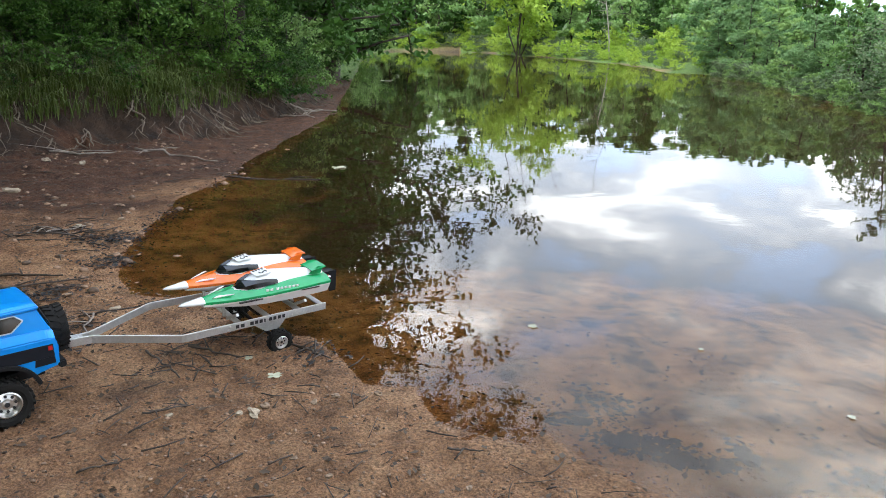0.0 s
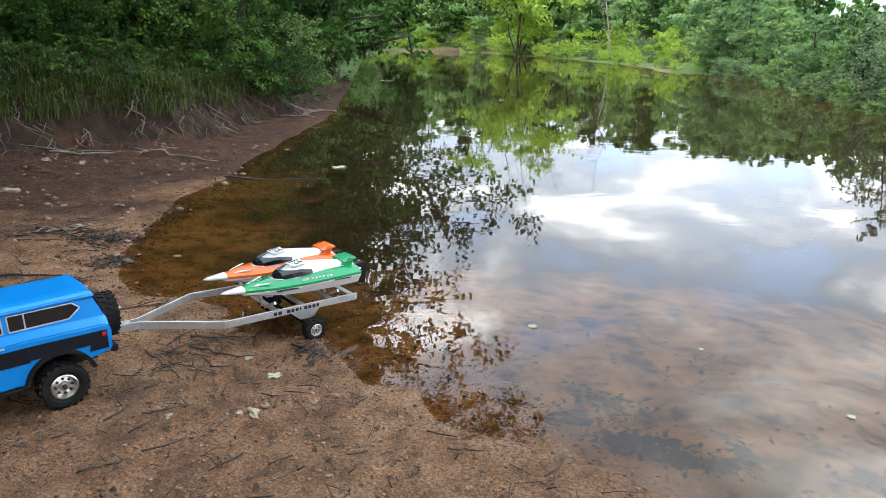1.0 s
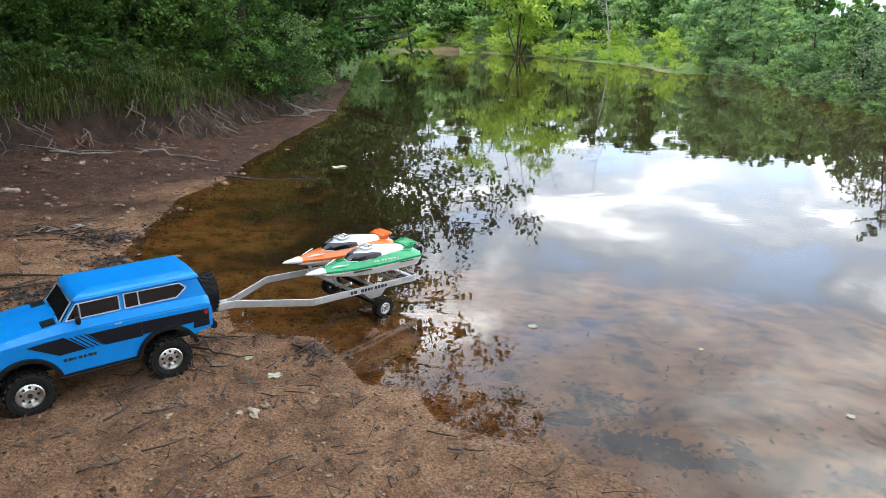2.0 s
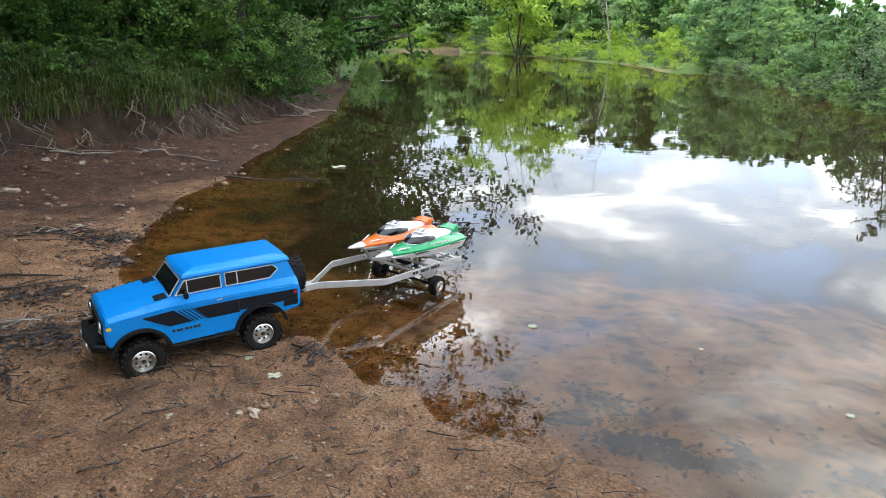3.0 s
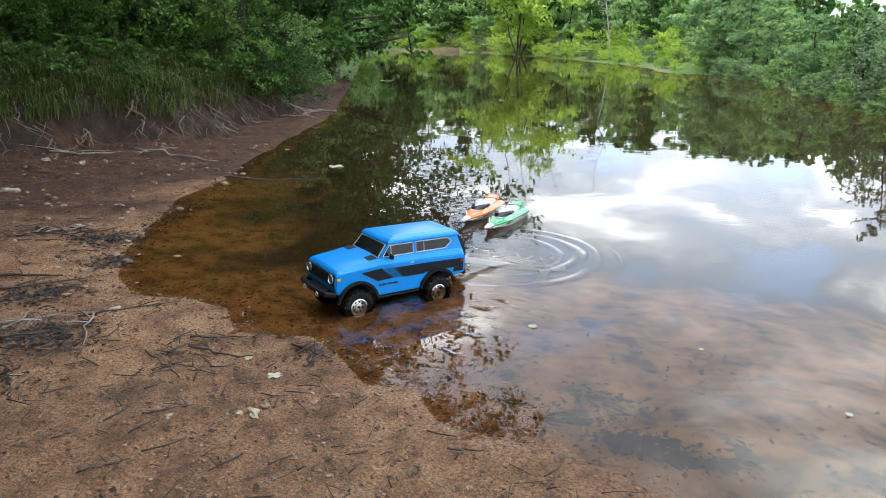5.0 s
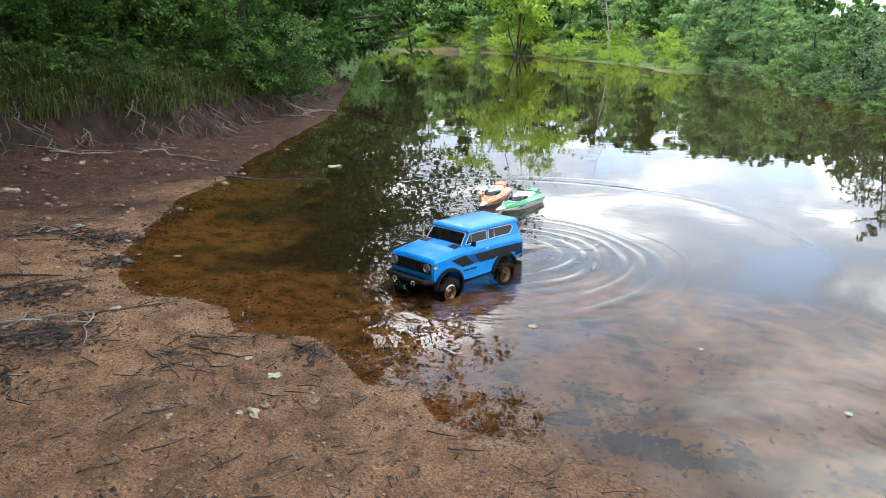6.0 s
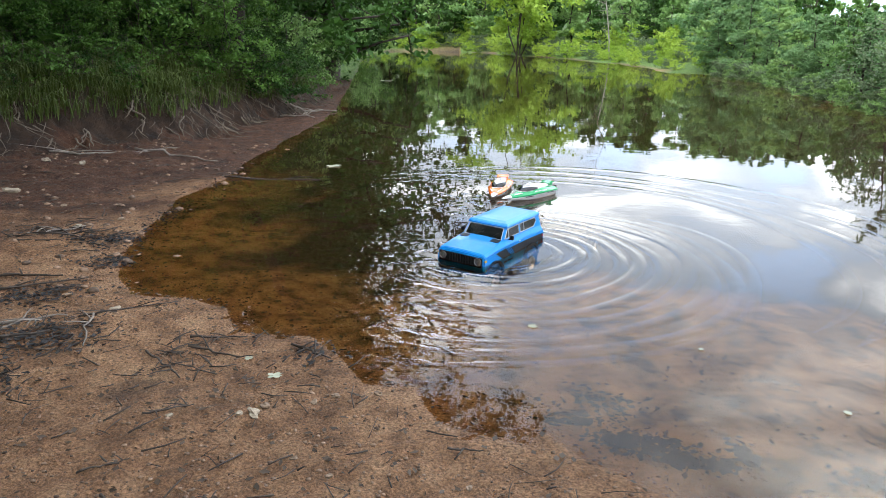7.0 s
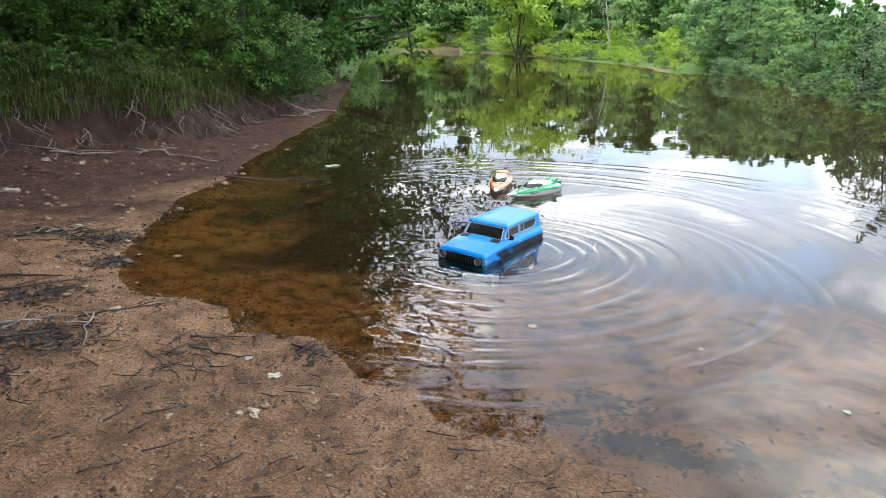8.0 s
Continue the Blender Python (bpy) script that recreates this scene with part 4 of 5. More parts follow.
# ---------------------------------------------------------------- racing boats
def build_boat(paint, colour_word):
    root = thing("model_boat", colour_word + " and white model racing boat with dark canopy", "model boat")
    xs = [0.175, 0.13, 0.07, 0.0, -0.08, -0.15, -0.2]
    wide = [0.018, 0.034, 0.050, 0.060, 0.064, 0.063, 0.060]
    edge = [0.037, 0.039, 0.042, 0.045, 0.048, 0.050, 0.050]
    keel = [0.020, 0.010, 0.003, 0.0, 0.0, 0.001, 0.002]
    bm = bmesh.new()
    loft(bm, [[(x, -w, e), (x, -w * 0.96, e - 0.012), (x, -w * 0.72, k + 0.010), (x, -w * 0.12, k), (x, w * 0.12, k), (x, w * 0.72, k + 0.010), (x, w * 0.96, e - 0.012), (x, w, e)] for x, w, e, k in zip(xs, wide, edge, keel)])
    bmesh.ops.recalc_face_normals(bm, faces=bm.faces)
    hull = part("hull", bm, WHITE_GLOSS, root, "white lower hull")
    bm = bmesh.new()
    top = [0.006, 0.012, 0.018, 0.024, 0.024, 0.020, 0.016]
    loft(bm, [[(x, -w * 1.02, e - 0.006), (x, -w * 1.02, e + 0.001), (x, -w * 0.62, e + t * 0.72), (x, 0, e + t), (x, w * 0.62, e + t * 0.72), (x, w * 1.02, e + 0.001), (x, w * 1.02, e - 0.006), (x, 0, e - 0.003)]
              for x, w, e, t in zip(xs, wide, edge, top)])
    bmesh.ops.recalc_face_normals(bm, faces=bm.faces)
    part("deck", bm, paint, root, colour_word + " painted deck")
    bm = bmesh.new()
    loft(bm, [[(x, w * math.cos(a), z + (w * 0.55) * math.sin(a)) for a in [k * math.tau / 10 for k in range(10)]] for x, w, z in ((0.238, 0.002, 0.0345), (0.225, 0.009, 0.035), (0.2, 0.0145, 0.0355), (0.172, 0.0205, 0.0365))])
    part("nose_cone", bm, WHITE_GLOSS, root, "white nose cone", smooth=True)
    bm = bmesh.new()
    cow = [(0.085, 0.012, 0.054, 0.003), (0.06, 0.028, 0.058, 0.010), (0.02, 0.037, 0.064, 0.022), (-0.03, 0.036, 0.068, 0.026), (-0.09, 0.030, 0.068, 0.020), (-0.15, 0.026, 0.066, 0.014), (-0.196, 0.024, 0.060, 0.010)]
    loft(bm, [[(x, -w * 1.15, z - 0.012), (x, -w, z), (x, -w * 0.72, z + t * 0.75), (x, 0, z + t), (x, w * 0.72, z + t * 0.75), (x, w, z), (x, w * 1.15, z - 0.012)] for x, w, z, t in cow])
    bmesh.ops.recalc_face_normals(bm, faces=bm.faces)
    part("cowl", bm, WHITE_GLOSS, root, "white cowl", smooth=True)
    bm = bmesh.new()
    can = [(0.079, 0.012, 0.0545, 0.005), (0.06, 0.0265, 0.060, 0.0115), (0.03, 0.0365, 0.0645, 0.0165), (0.0, 0.039, 0.0665, 0.014), (-0.035, 0.0385, 0.070, 0.006)]
    loft(bm, [[(x, -w * 1.06, z - 0.004), (x, -w, z + t * 0.55), (x, -w * 0.80, z + t), (x, 0, z + t + (0.0045 if x > 0.05 else -0.006)), (x, w * 0.80, z + t), (x, w, z + t * 0.55), (x, w * 1.06, z - 0.004)] for x, w, z, t in can])
    bmesh.ops.recalc_face_normals(bm, faces=bm.faces)
    part("canopy", bm, GLASS_DARK, root, "dark canopy window")
    bm = bmesh.new()
    slab(bm, [(0.022, -0.022, 0.0885), (0.022, 0.022, 0.0885), (-0.022, 0.022, 0.0945), (-0.022, -0.022, 0.0945)], (0.15, 0, 1), 0.0012)
    plate = part("number_plate_decal", bm, WHITE_GLOSS, root, "white race number panel")
    cur = bpy.data.curves.new("digit", "FONT")
    cur.body, cur.size, cur.extrude, cur.align_x, cur.align_y = "5", 0.034, 0.0005, "CENTER", "CENTER"
    t_ob = new("digit_tmp", cur)
    me = bpy.data.meshes.new_from_object(t_ob.evaluated_get(bpy.context.evaluated_depsgraph_get()))
    bpy.data.objects.remove(t_ob)
    me.materials.clear(); me.materials.append(INK)
    dg = new("race_number", me)
    dg.parent = plate
    dg.matrix_basis = Matrix.Translation((-0.003, 0.006, 0.0938)) @ pose(0, 0, 0, 0, 7.8, 0) @ pose(0, 0, 0, 0, 0, 90)
    for k in range(4):
        bm = bmesh.new()
        slab(bm, [(0.017 - 0.009 * k, -0.020, 0.0895 + 0.0012 * k), (0.017 - 0.009 * k, -0.010, 0.0895 + 0.0012 * k), (0.012 - 0.009 * k, -0.010, 0.0902 + 0.0012 * k), (0.012 - 0.009 * k, -0.020, 0.0902 + 0.0012 * k)], (0.15, 0, 1), 0.0014)
        part("lettering", bm, INK, plate)
    for s in (-1, 1):
        for k in range(8):
            bm = bmesh.new()
            x = 0.01 - 0.0125 * k - (0.006 if k > 1 else 0)
            y = s * (np.interp(-x, [0, 0.08, 0.15], [0.060, 0.064, 0.063]) * 0.93)
            box(bm, x - 0.0085, x, y - 0.001, y + 0.001, 0.0525, 0.0585)
            part("lettering", bm, WHITE_GLOSS, root)
        bm = bmesh.new()
        slab(bm, [(0.150, s * 0.016, 0.0455), (0.105, s * 0.034, 0.0530), (0.095, s * 0.034, 0.0540), (0.135, s * 0.017, 0.0500)], (0, s * 0.35, 1), 0.0016)
        part("flash", bm, WHITE_GLOSS, root, "white flash on the bow")
        bm = bmesh.new()
        x0 = -0.10
        box(bm, x0 - 0.06, x0, s * 0.0625 - 0.001, s * 0.0625 + 0.001, 0.0375, 0.0405)
        part("lettering", bm, INK, root)
        bm = bmesh.new()
        box(bm, 0.02, 0.09, s * 0.052 - 0.001, s * 0.056 + 0.001, 0.031, 0.0345)
        part("lettering", bm, INK, root)
    bm = bmesh.new()
    for s in (-1, 1):
        prism(bm, [(-0.142, 0.070), (-0.172, 0.090), (-0.192, 0.089), (-0.182, 0.066)], s * 0.027, s * 0.030)
    loft(bm, [[(-0.150, y, 0.084 - abs(y) * 0.1), (-0.197, y, 0.092 - abs(y) * 0.1), (-0.198, y, 0.089 - abs(y) * 0.1), (-0.150, y, 0.081 - abs(y) * 0.1)] for y in (-0.034, -0.015, 0.015, 0.034)])
    bmesh.ops.recalc_face_normals(bm, faces=bm.faces)
    part("wing", bm, paint, root, colour_word + " tail wing")
    bm = bmesh.new()
    box(bm, -0.252, -0.228, 0.006, 0.013, -0.008, 0.060); bevel(bm, 0.002)
    rud = part("rudder", bm, BLACK, root, "black rudder")
    bm = bmesh.new()
    box(bm, -0.24, -0.198, -0.012, 0.014, 0.050, 0.060)
    part("stern_bracket", bm, BLACK, root)
    bm = bmesh.new()
    tube(bm, [(-0.195, -0.008, 0.018), (-0.24, -0.008, 0.014)], [0.004, 0.003], 8)
    part("propeller_shaft", bm, CHROME, root)
    bm = bmesh.new()
    for y in (-0.03, 0.03):
        tube(bm, [(-0.199, y, 0.05), (-0.218, y, 0.05)], [0.004, 0.003], 8)
    part("outlet", bm, CHROME, root)
    k = Matrix.Scale(0.95, 4)
    for ob in root.children_recursive:
        ob.data.transform(k)
        ob.location *= 0.95
    return root


GREEN_PAINT = material("green_gloss", (0.008, 0.32, 0.10), 0.25, vary=0.1, scale=12, coat=0.4)
ORANGE_PAINT = material("orange_gloss", (0.82, 0.16, 0.012), 0.25, vary=0.12, scale=12, coat=0.4)
green_boat = build_boat(GREEN_PAINT, "green")
orange_boat = build_boat(ORANGE_PAINT, "orange")


# ---------------------------------------------------------------- bank: overhanging tree, grass, ferns, roots
def build_leaning_tree():
    """The tree on the bank whose boughs hang out over the water."""
    rng = np.random.default_rng(77)
    root = thing("leaning_tree", "slender tree leaning from the bank over the water", "tree")
    x0, y0 = -2.35, 7.9
    root.matrix_basis = Matrix.Translation((x0, y0, ground_z(x0, y0) - 0.02))
    bm = bmesh.new()
    trunk = [(0, 0, -0.2), (0.2, -0.1, 0.8), (0.55, -0.35, 1.6), (0.95, -0.6, 2.4), (1.3, -0.8, 3.1), (1.6, -0.9, 3.7)]
    tube(bm, trunk, [0.09, 0.075, 0.06, 0.045, 0.03, 0.012], 9)
    cs = []
    for k, (at, to, n) in enumerate(((2, (1.35, -0.55, 1.50), 150), (2, (1.7, -0.7, 1.75), 170), (3, (1.95, -0.8, 2.0), 230), (3, (2.05, -0.9, 2.25), 230), (3, (1.6, -0.6, 2.2), 170), (4, (2.25, -1.0, 2.55), 300), (4, (2.15, -0.9, 2.75), 260),
                                     (4, (1.7, -0.3, 3.0), 260), (5, (1.9, -1.0, 3.5), 300), (5, (1.3, -0.9, 4.1), 300), (3, (0.2, -0.9, 2.9), 240), (4, (0.6, 0.1, 3.6), 300), (2, (-0.4, -0.5, 2.3), 240), (2, (0.9, 0.4, 2.1), 260), (3, (-0.2, 0.3, 3.3), 300),
                                     (1, (2.3, 1.1, 1.00), 300), (1, (3.3, 1.35, 1.02), 420), (1, (2.9, 1.2, 1.22), 320), (2, (2.4, -0.8, 1.35), 260), (3, (2.65, -0.85, 1.75), 300), (3, (2.75, -0.9, 2.15), 320), (4, (2.95, -0.95, 2.5), 340), (4, (3.1, -1.0, 2.85), 340),
                                     (5, (3.25, -1.05, 3.05), 380), (5, (3.0, -1.0, 3.25), 380), (5, (2.6, -0.95, 3.15), 340), (4, (2.5, -0.9, 2.85), 300), (5, (2.85, -1.0, 2.9), 340))):
        pl = crooked(rng, trunk[at], to, 6, 0.05)
        tube(bm, pl, [0.022, 0.018, 0.014, 0.010, 0.006, 0.003], 5)
        for q in range(1, 6):
            b0 = np.array(pl[q])
            for _ in range(2):
                e = b0 + rng.normal(0, 0.17, 3) + [0.05, 0, -0.05]
                tube(bm, [tuple(b0), tuple(e)], [0.004, 0.0015], 3, cap=False)
                m = n // 6
                cs.append(b0 + (e - b0) * rng.uniform(0.2, 1.2, (m, 1)) + rng.normal(0, 0.055, (m, 3)))
    part("trunk", bm, BARK, root, smooth=True)
    v, f = leaf_cloud(rng, np.concatenate(cs), 0.058, aspect=0.55)
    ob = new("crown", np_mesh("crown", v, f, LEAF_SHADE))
    ob.parent = root


build_leaning_tree()


def bank_points(rng, n, lo, hi, y0=3.6, y1=10.0):
    """Random places at lo to hi metres in from the bank's foot."""
    px, py = rng.uniform(-7.0, -1.0, n * 14), rng.uniform(y0, y1, n * 14)
    z, d, b = height(px, py)
    ok = (b > lo) & (b < hi) & (px > -0.72 * py - 0.6)
    return np.stack([px, py, z], 1)[ok][:n], b[ok][:n]


def build_grass():
    rng = np.random.default_rng(5)
    vs, fs = [], []
    p1, _ = bank_points(rng, 30000, 0.22, 1.5)
    p2, _ = bank_points(rng, 9000, 0.4, 2.2)
    clump = rng.integers(0, 2600, len(p1))
    p1 = p1[clump] + rng.normal(0, 0.035, (len(p1), 3)) * [1, 1, 0.25]
    pts = np.concatenate([p1, p2])
    n = len(pts)
    a = rng.uniform(0, math.tau, n)
    L = rng.uniform(0.07, 0.24, n)
    out = np.stack([np.cos(a), np.sin(a), np.zeros(n)], 1) * rng.uniform(0.3, 1.1, n)[:, None] + np.array([0.35, -0.35, 0])
    side = np.stack([-np.sin(a), np.cos(a), np.zeros(n)], 1) * 0.0042
    b0, b1, b2 = pts - [0, 0, 0.02], pts + out * (L * 0.25)[:, None] + np.stack([0 * L, 0 * L, L * 0.55], 1), pts + out * (L * 0.75)[:, None] + np.stack([0 * L, 0 * L, L * 0.45], 1)
    v = np.stack([b0 - side, b0 + side, b1 - side * 0.8, b1 + side * 0.8, b2], 1).reshape(-1, 3)
    k = np.arange(n)[:, None] * 5
    f = np.concatenate([k + [0, 1, 3], k + [0, 3, 2], k + [2, 3, 4]])
    ob = new("grass", np_mesh("grass", v, f, GRASS))
    tagged(ob, "long green and straw grass tufts over the earth bank", "grass", kind="stuff")


build_grass()


def build_fern(seed):
    """A fern: arching fronds with paired leaflets."""
    rng = np.random.default_rng(seed)
    root = thing("fern", "bright green fern with arching fronds on the bank", "fern")
    for k in range(9):
        a = k / 9 * math.tau + rng.uniform(-0.3, 0.3)
        L, rise = rng.uniform(0.42, 0.62), rng.uniform(0.5, 1.0)
        v, f = [], []
        pts = []
        for i in range(19):
            t = i / 18
            r = L * (t * 0.95)
            pts.append(np.array([math.cos(a) * r, math.sin(a) * r, L * rise * (t * 1.15 - 0.85 * t * t)]))
        side = np.array([-math.sin(a), math.cos(a), 0])
        for i in range(1, 18):
            t = i / 18
            w = 0.15 * L / 0.5 * math.sin(math.pi * min(t * 0.85 + 0.15, 1)) ** 0.8
            d = pts[i + 1] - pts[i - 1]
            d /= np.linalg.norm(d)
            for s in (-1, 1):
                o = len(v)
                tip = pts[i] + side * s * w + d * w * 0.35 - np.array([0, 0, w * 0.25])
                v += [pts[i] - d * 0.010, pts[i] + d * 0.010, (pts[i] + tip) / 2 + d * 0.012 + [0, 0, 0.006], tip, (pts[i] + tip) / 2 - d * 0.010]
                f += [(o, o + 1, o + 2), (o, o + 2, o + 4), (o + 4, o + 2, o + 3)]
        for i in range(18):
            o = len(v)
            v += [pts[i] - side * 0.003, pts[i] + side * 0.003, pts[i + 1] + side * 0.002, pts[i + 1] - side * 0.002]
            f += [(o, o + 1, o + 2), (o, o + 2, o + 3)]
        ob = new("frond", np_mesh("frond", np.array(v), np.array(f), FERN))
        ob.parent = root
    return root


def build_undergrowth():
    rng = np.random.default_rng(9)
    ferns = [build_fern(1), build_fern(2)]
    pts, _ = bank_points(rng, 30, 1.0, 2.0)
    scatter(ferns, [(p[0], p[1], rng.uniform(0, 360), rng.uniform(0.55, 1.0)) for p in pts], "ferns on the bank")
    kinds = [grow_tree("leafy_plant", 140 + k, 0.42, 0.26, 420, 0.055, (FERN, LEAF_SHADE)[k], BARK, "low broad-leaved green plant on the bank", "plant", stems=5, low=0.2, limbs=15, thick=0.012) for k in range(2)]
    pts, _ = bank_points(rng, 200, 0.35, 1.6)
    scatter(kinds, [(p[0], p[1], rng.uniform(0, 360), rng.uniform(0.28, 0.62)) for p in pts], "low plants on the bank")


build_undergrowth()


def build_roots():
    """Thin bare roots that hang out of the cut bank and lie on the sand below."""
    rng = np.random.default_rng(31)
    bm = bmesh.new()
    pts, bs = bank_points(rng, 360, 0.05, 0.45)
    for p in pts:
        L = rng.uniform(0.07, 0.32)
        a = rng.uniform(-1.6, 0.2)
        path = []
        q = np.array(p) + [0, 0, 0.03]
        for i in range(6):
            path.append(tuple(q))
            q = q + np.array([math.cos(a), math.sin(a), 0]) * L / 5
            g = ground_z(q[0], q[1])
            q[2] = max(min(q[2] - L / 9, q[2]), g + 0.006)
            a += rng.normal(0, 0.45)
        r = 0.0022 + 0.0065 * rng.random() ** 2.5
        tube(bm, path, [r, r, r * 0.9, r * 0.75, r * 0.55, r * 0.3], 5)
    ob = new("exposed_roots", finish(bm, "exposed_roots", ROOT, True))
    tagged(ob, "bare grey-brown roots hanging from the cut bank", "roots", kind="stuff")


build_roots()

# ---------------------------------------------------------------- beach: stones, sticks, leaves, gravel
GRIT = material("mixed_grit", (0.22, 0.135, 0.085), 0.75, vary=0.6, scale=30, island=0.7)
STONE = material("grey_brown_stone", (0.23, 0.155, 0.10), 0.8, vary=0.35, scale=40, bump=0.002, fine=160)
PALE_STONE = material("pale_stone", (0.34, 0.27, 0.19), 0.75, vary=0.3, scale=40, bump=0.002, fine=160)
WOOD = material("wet_driftwood", (0.060, 0.043, 0.032), 0.75, vary=0.5, scale=25, bump=0.002, fine=120)
GREY_WOOD = material("bleached_driftwood", (0.24, 0.20, 0.165), 0.85, vary=0.4, scale=25, bump=0.002, fine=120)
PALE_LEAF = leaf_material("fallen_leaf", (0.36, 0.35, 0.20), (0.52, 0.52, 0.38), 0.2)
DARK_LEAF = leaf_material("rotten_leaf", (0.030, 0.020, 0.014), (0.085, 0.055, 0.034), 0.1)


def stone_mesh(rng, size, flat):
    bm = bmesh.new()
    bmesh.ops.create_icosphere(bm, subdivisions=2, radius=1.0)
    k = rng.normal(0, 1.5, (7, 3))
    for v in bm.verts:
        n = np.array(v.co)
        s = 0.85 + 0.20 * sum(math.sin(2.2 * float(n @ q)) for q in k) / 2
        v.co = Vector((n[0] * s * size * 1.25, n[1] * s * size * 0.85, n[2] * s * size * flat))
    return bm


def build_stones():
    rng = np.random.default_rng(3)
    for x, y, size, mat, word in ((-0.425, 1.392, 0.022, PALE_STONE, "pale"), (-0.455, 1.385, 0.013, PALE_STONE, "pale"), (-0.41, 1.437, 0.014, STONE, "brown"), (-0.255, 1.49, 0.013, STONE, "brown"), (-0.30, 1.46, 0.012, STONE, "grey"),
                                  (-1.02, 2.02, 0.018, PALE_STONE, "pale"), (-1.24, 2.16, 0.015, STONE, "brown"), (-2.30, 3.62, 0.045, PALE_STONE, "pale"), (-2.38, 3.72, 0.025, STONE, "grey"), (-2.55, 4.45, 0.035, PALE_STONE, "pale"),
                                  (-2.36, 4.52, 0.035, PALE_STONE, "pale"), (-2.7, 4.5, 0.03, STONE, "grey"), (-1.62, 3.0, 0.025, PALE_STONE, "pale"), (-1.5, 3.15, 0.02, STONE, "brown"), (-0.155, 1.50, 0.014, STONE, "dark"),
                                  (-0.30, 1.22, 0.011, STONE, "brown"), (-0.60, 1.36, 0.010, PALE_STONE, "pale"), (-0.22, 1.16, 0.010, STONE, "brown"), (0.05, 1.14, 0.010, STONE, "grey"), (0.18, 1.10, 0.012, STONE, "brown"),
                                  (0.36, 1.03, 0.014, PALE_STONE, "pale"), (-0.75, 1.72, 0.010, STONE, "brown"), (-1.9, 3.4, 0.02, STONE, "brown")):
        ob = new("stone", finish(stone_mesh(rng, size * 0.8, 0.55), "stone", mat))
        ob.matrix_basis = pose(x, y, ground_z(x, y) + size * 0.25, rng.uniform(-12, 12), rng.uniform(-12, 12), rng.uniform(0, 360))
        tagged(ob, word + " rounded stone lying in damp sand", "stone", "stones on the beach")


build_stones()


def stick(rng, x0, y0, x1, y1, r, mat, label, twigs=0, lift=0.004):
    bm = bmesh.new()
    n = 9
    path = []
    for i in range(n):
        t = i / (n - 1)
        x = x0 + (x1 - x0) * t + rng.normal(0, 0.025) * math.hypot(x1 - x0, y1 - y0) * math.sin(math.pi * t)
        y = y0 + (y1 - y0) * t + rng.normal(0, 0.025) * math.hypot(x1 - x0, y1 - y0) * math.sin(math.pi * t)
        path.append((x, y, max(ground_z(x, y), -0.01) + lift + r * 0.5 + abs(rng.normal(0, r * 0.5))))
    tube(bm, path, [r * (1 - 0.55 * i / (n - 1)) * rng.uniform(0.85, 1.15) for i in range(n)], 6)
    for _ in range(twigs):
        p = Vector(path[int(rng.integers(1, n - 1))])
        a, L = rng.uniform(0, math.tau), rng.uniform(0.2, 0.5) * math.hypot(x1 - x0, y1 - y0)
        e = p + Vector((math.cos(a) * L, math.sin(a) * L, rng.uniform(0.0, 0.25) * L))
        tube(bm, [p, (p + e) / 2 + Vector((0, 0, r)), e], [r * 0.6, r * 0.45, r * 0.2], 5)
    ob = new("stick", finish(bm, "stick", mat, True))
    return tagged(ob, label, "stick", "driftwood on the beach")


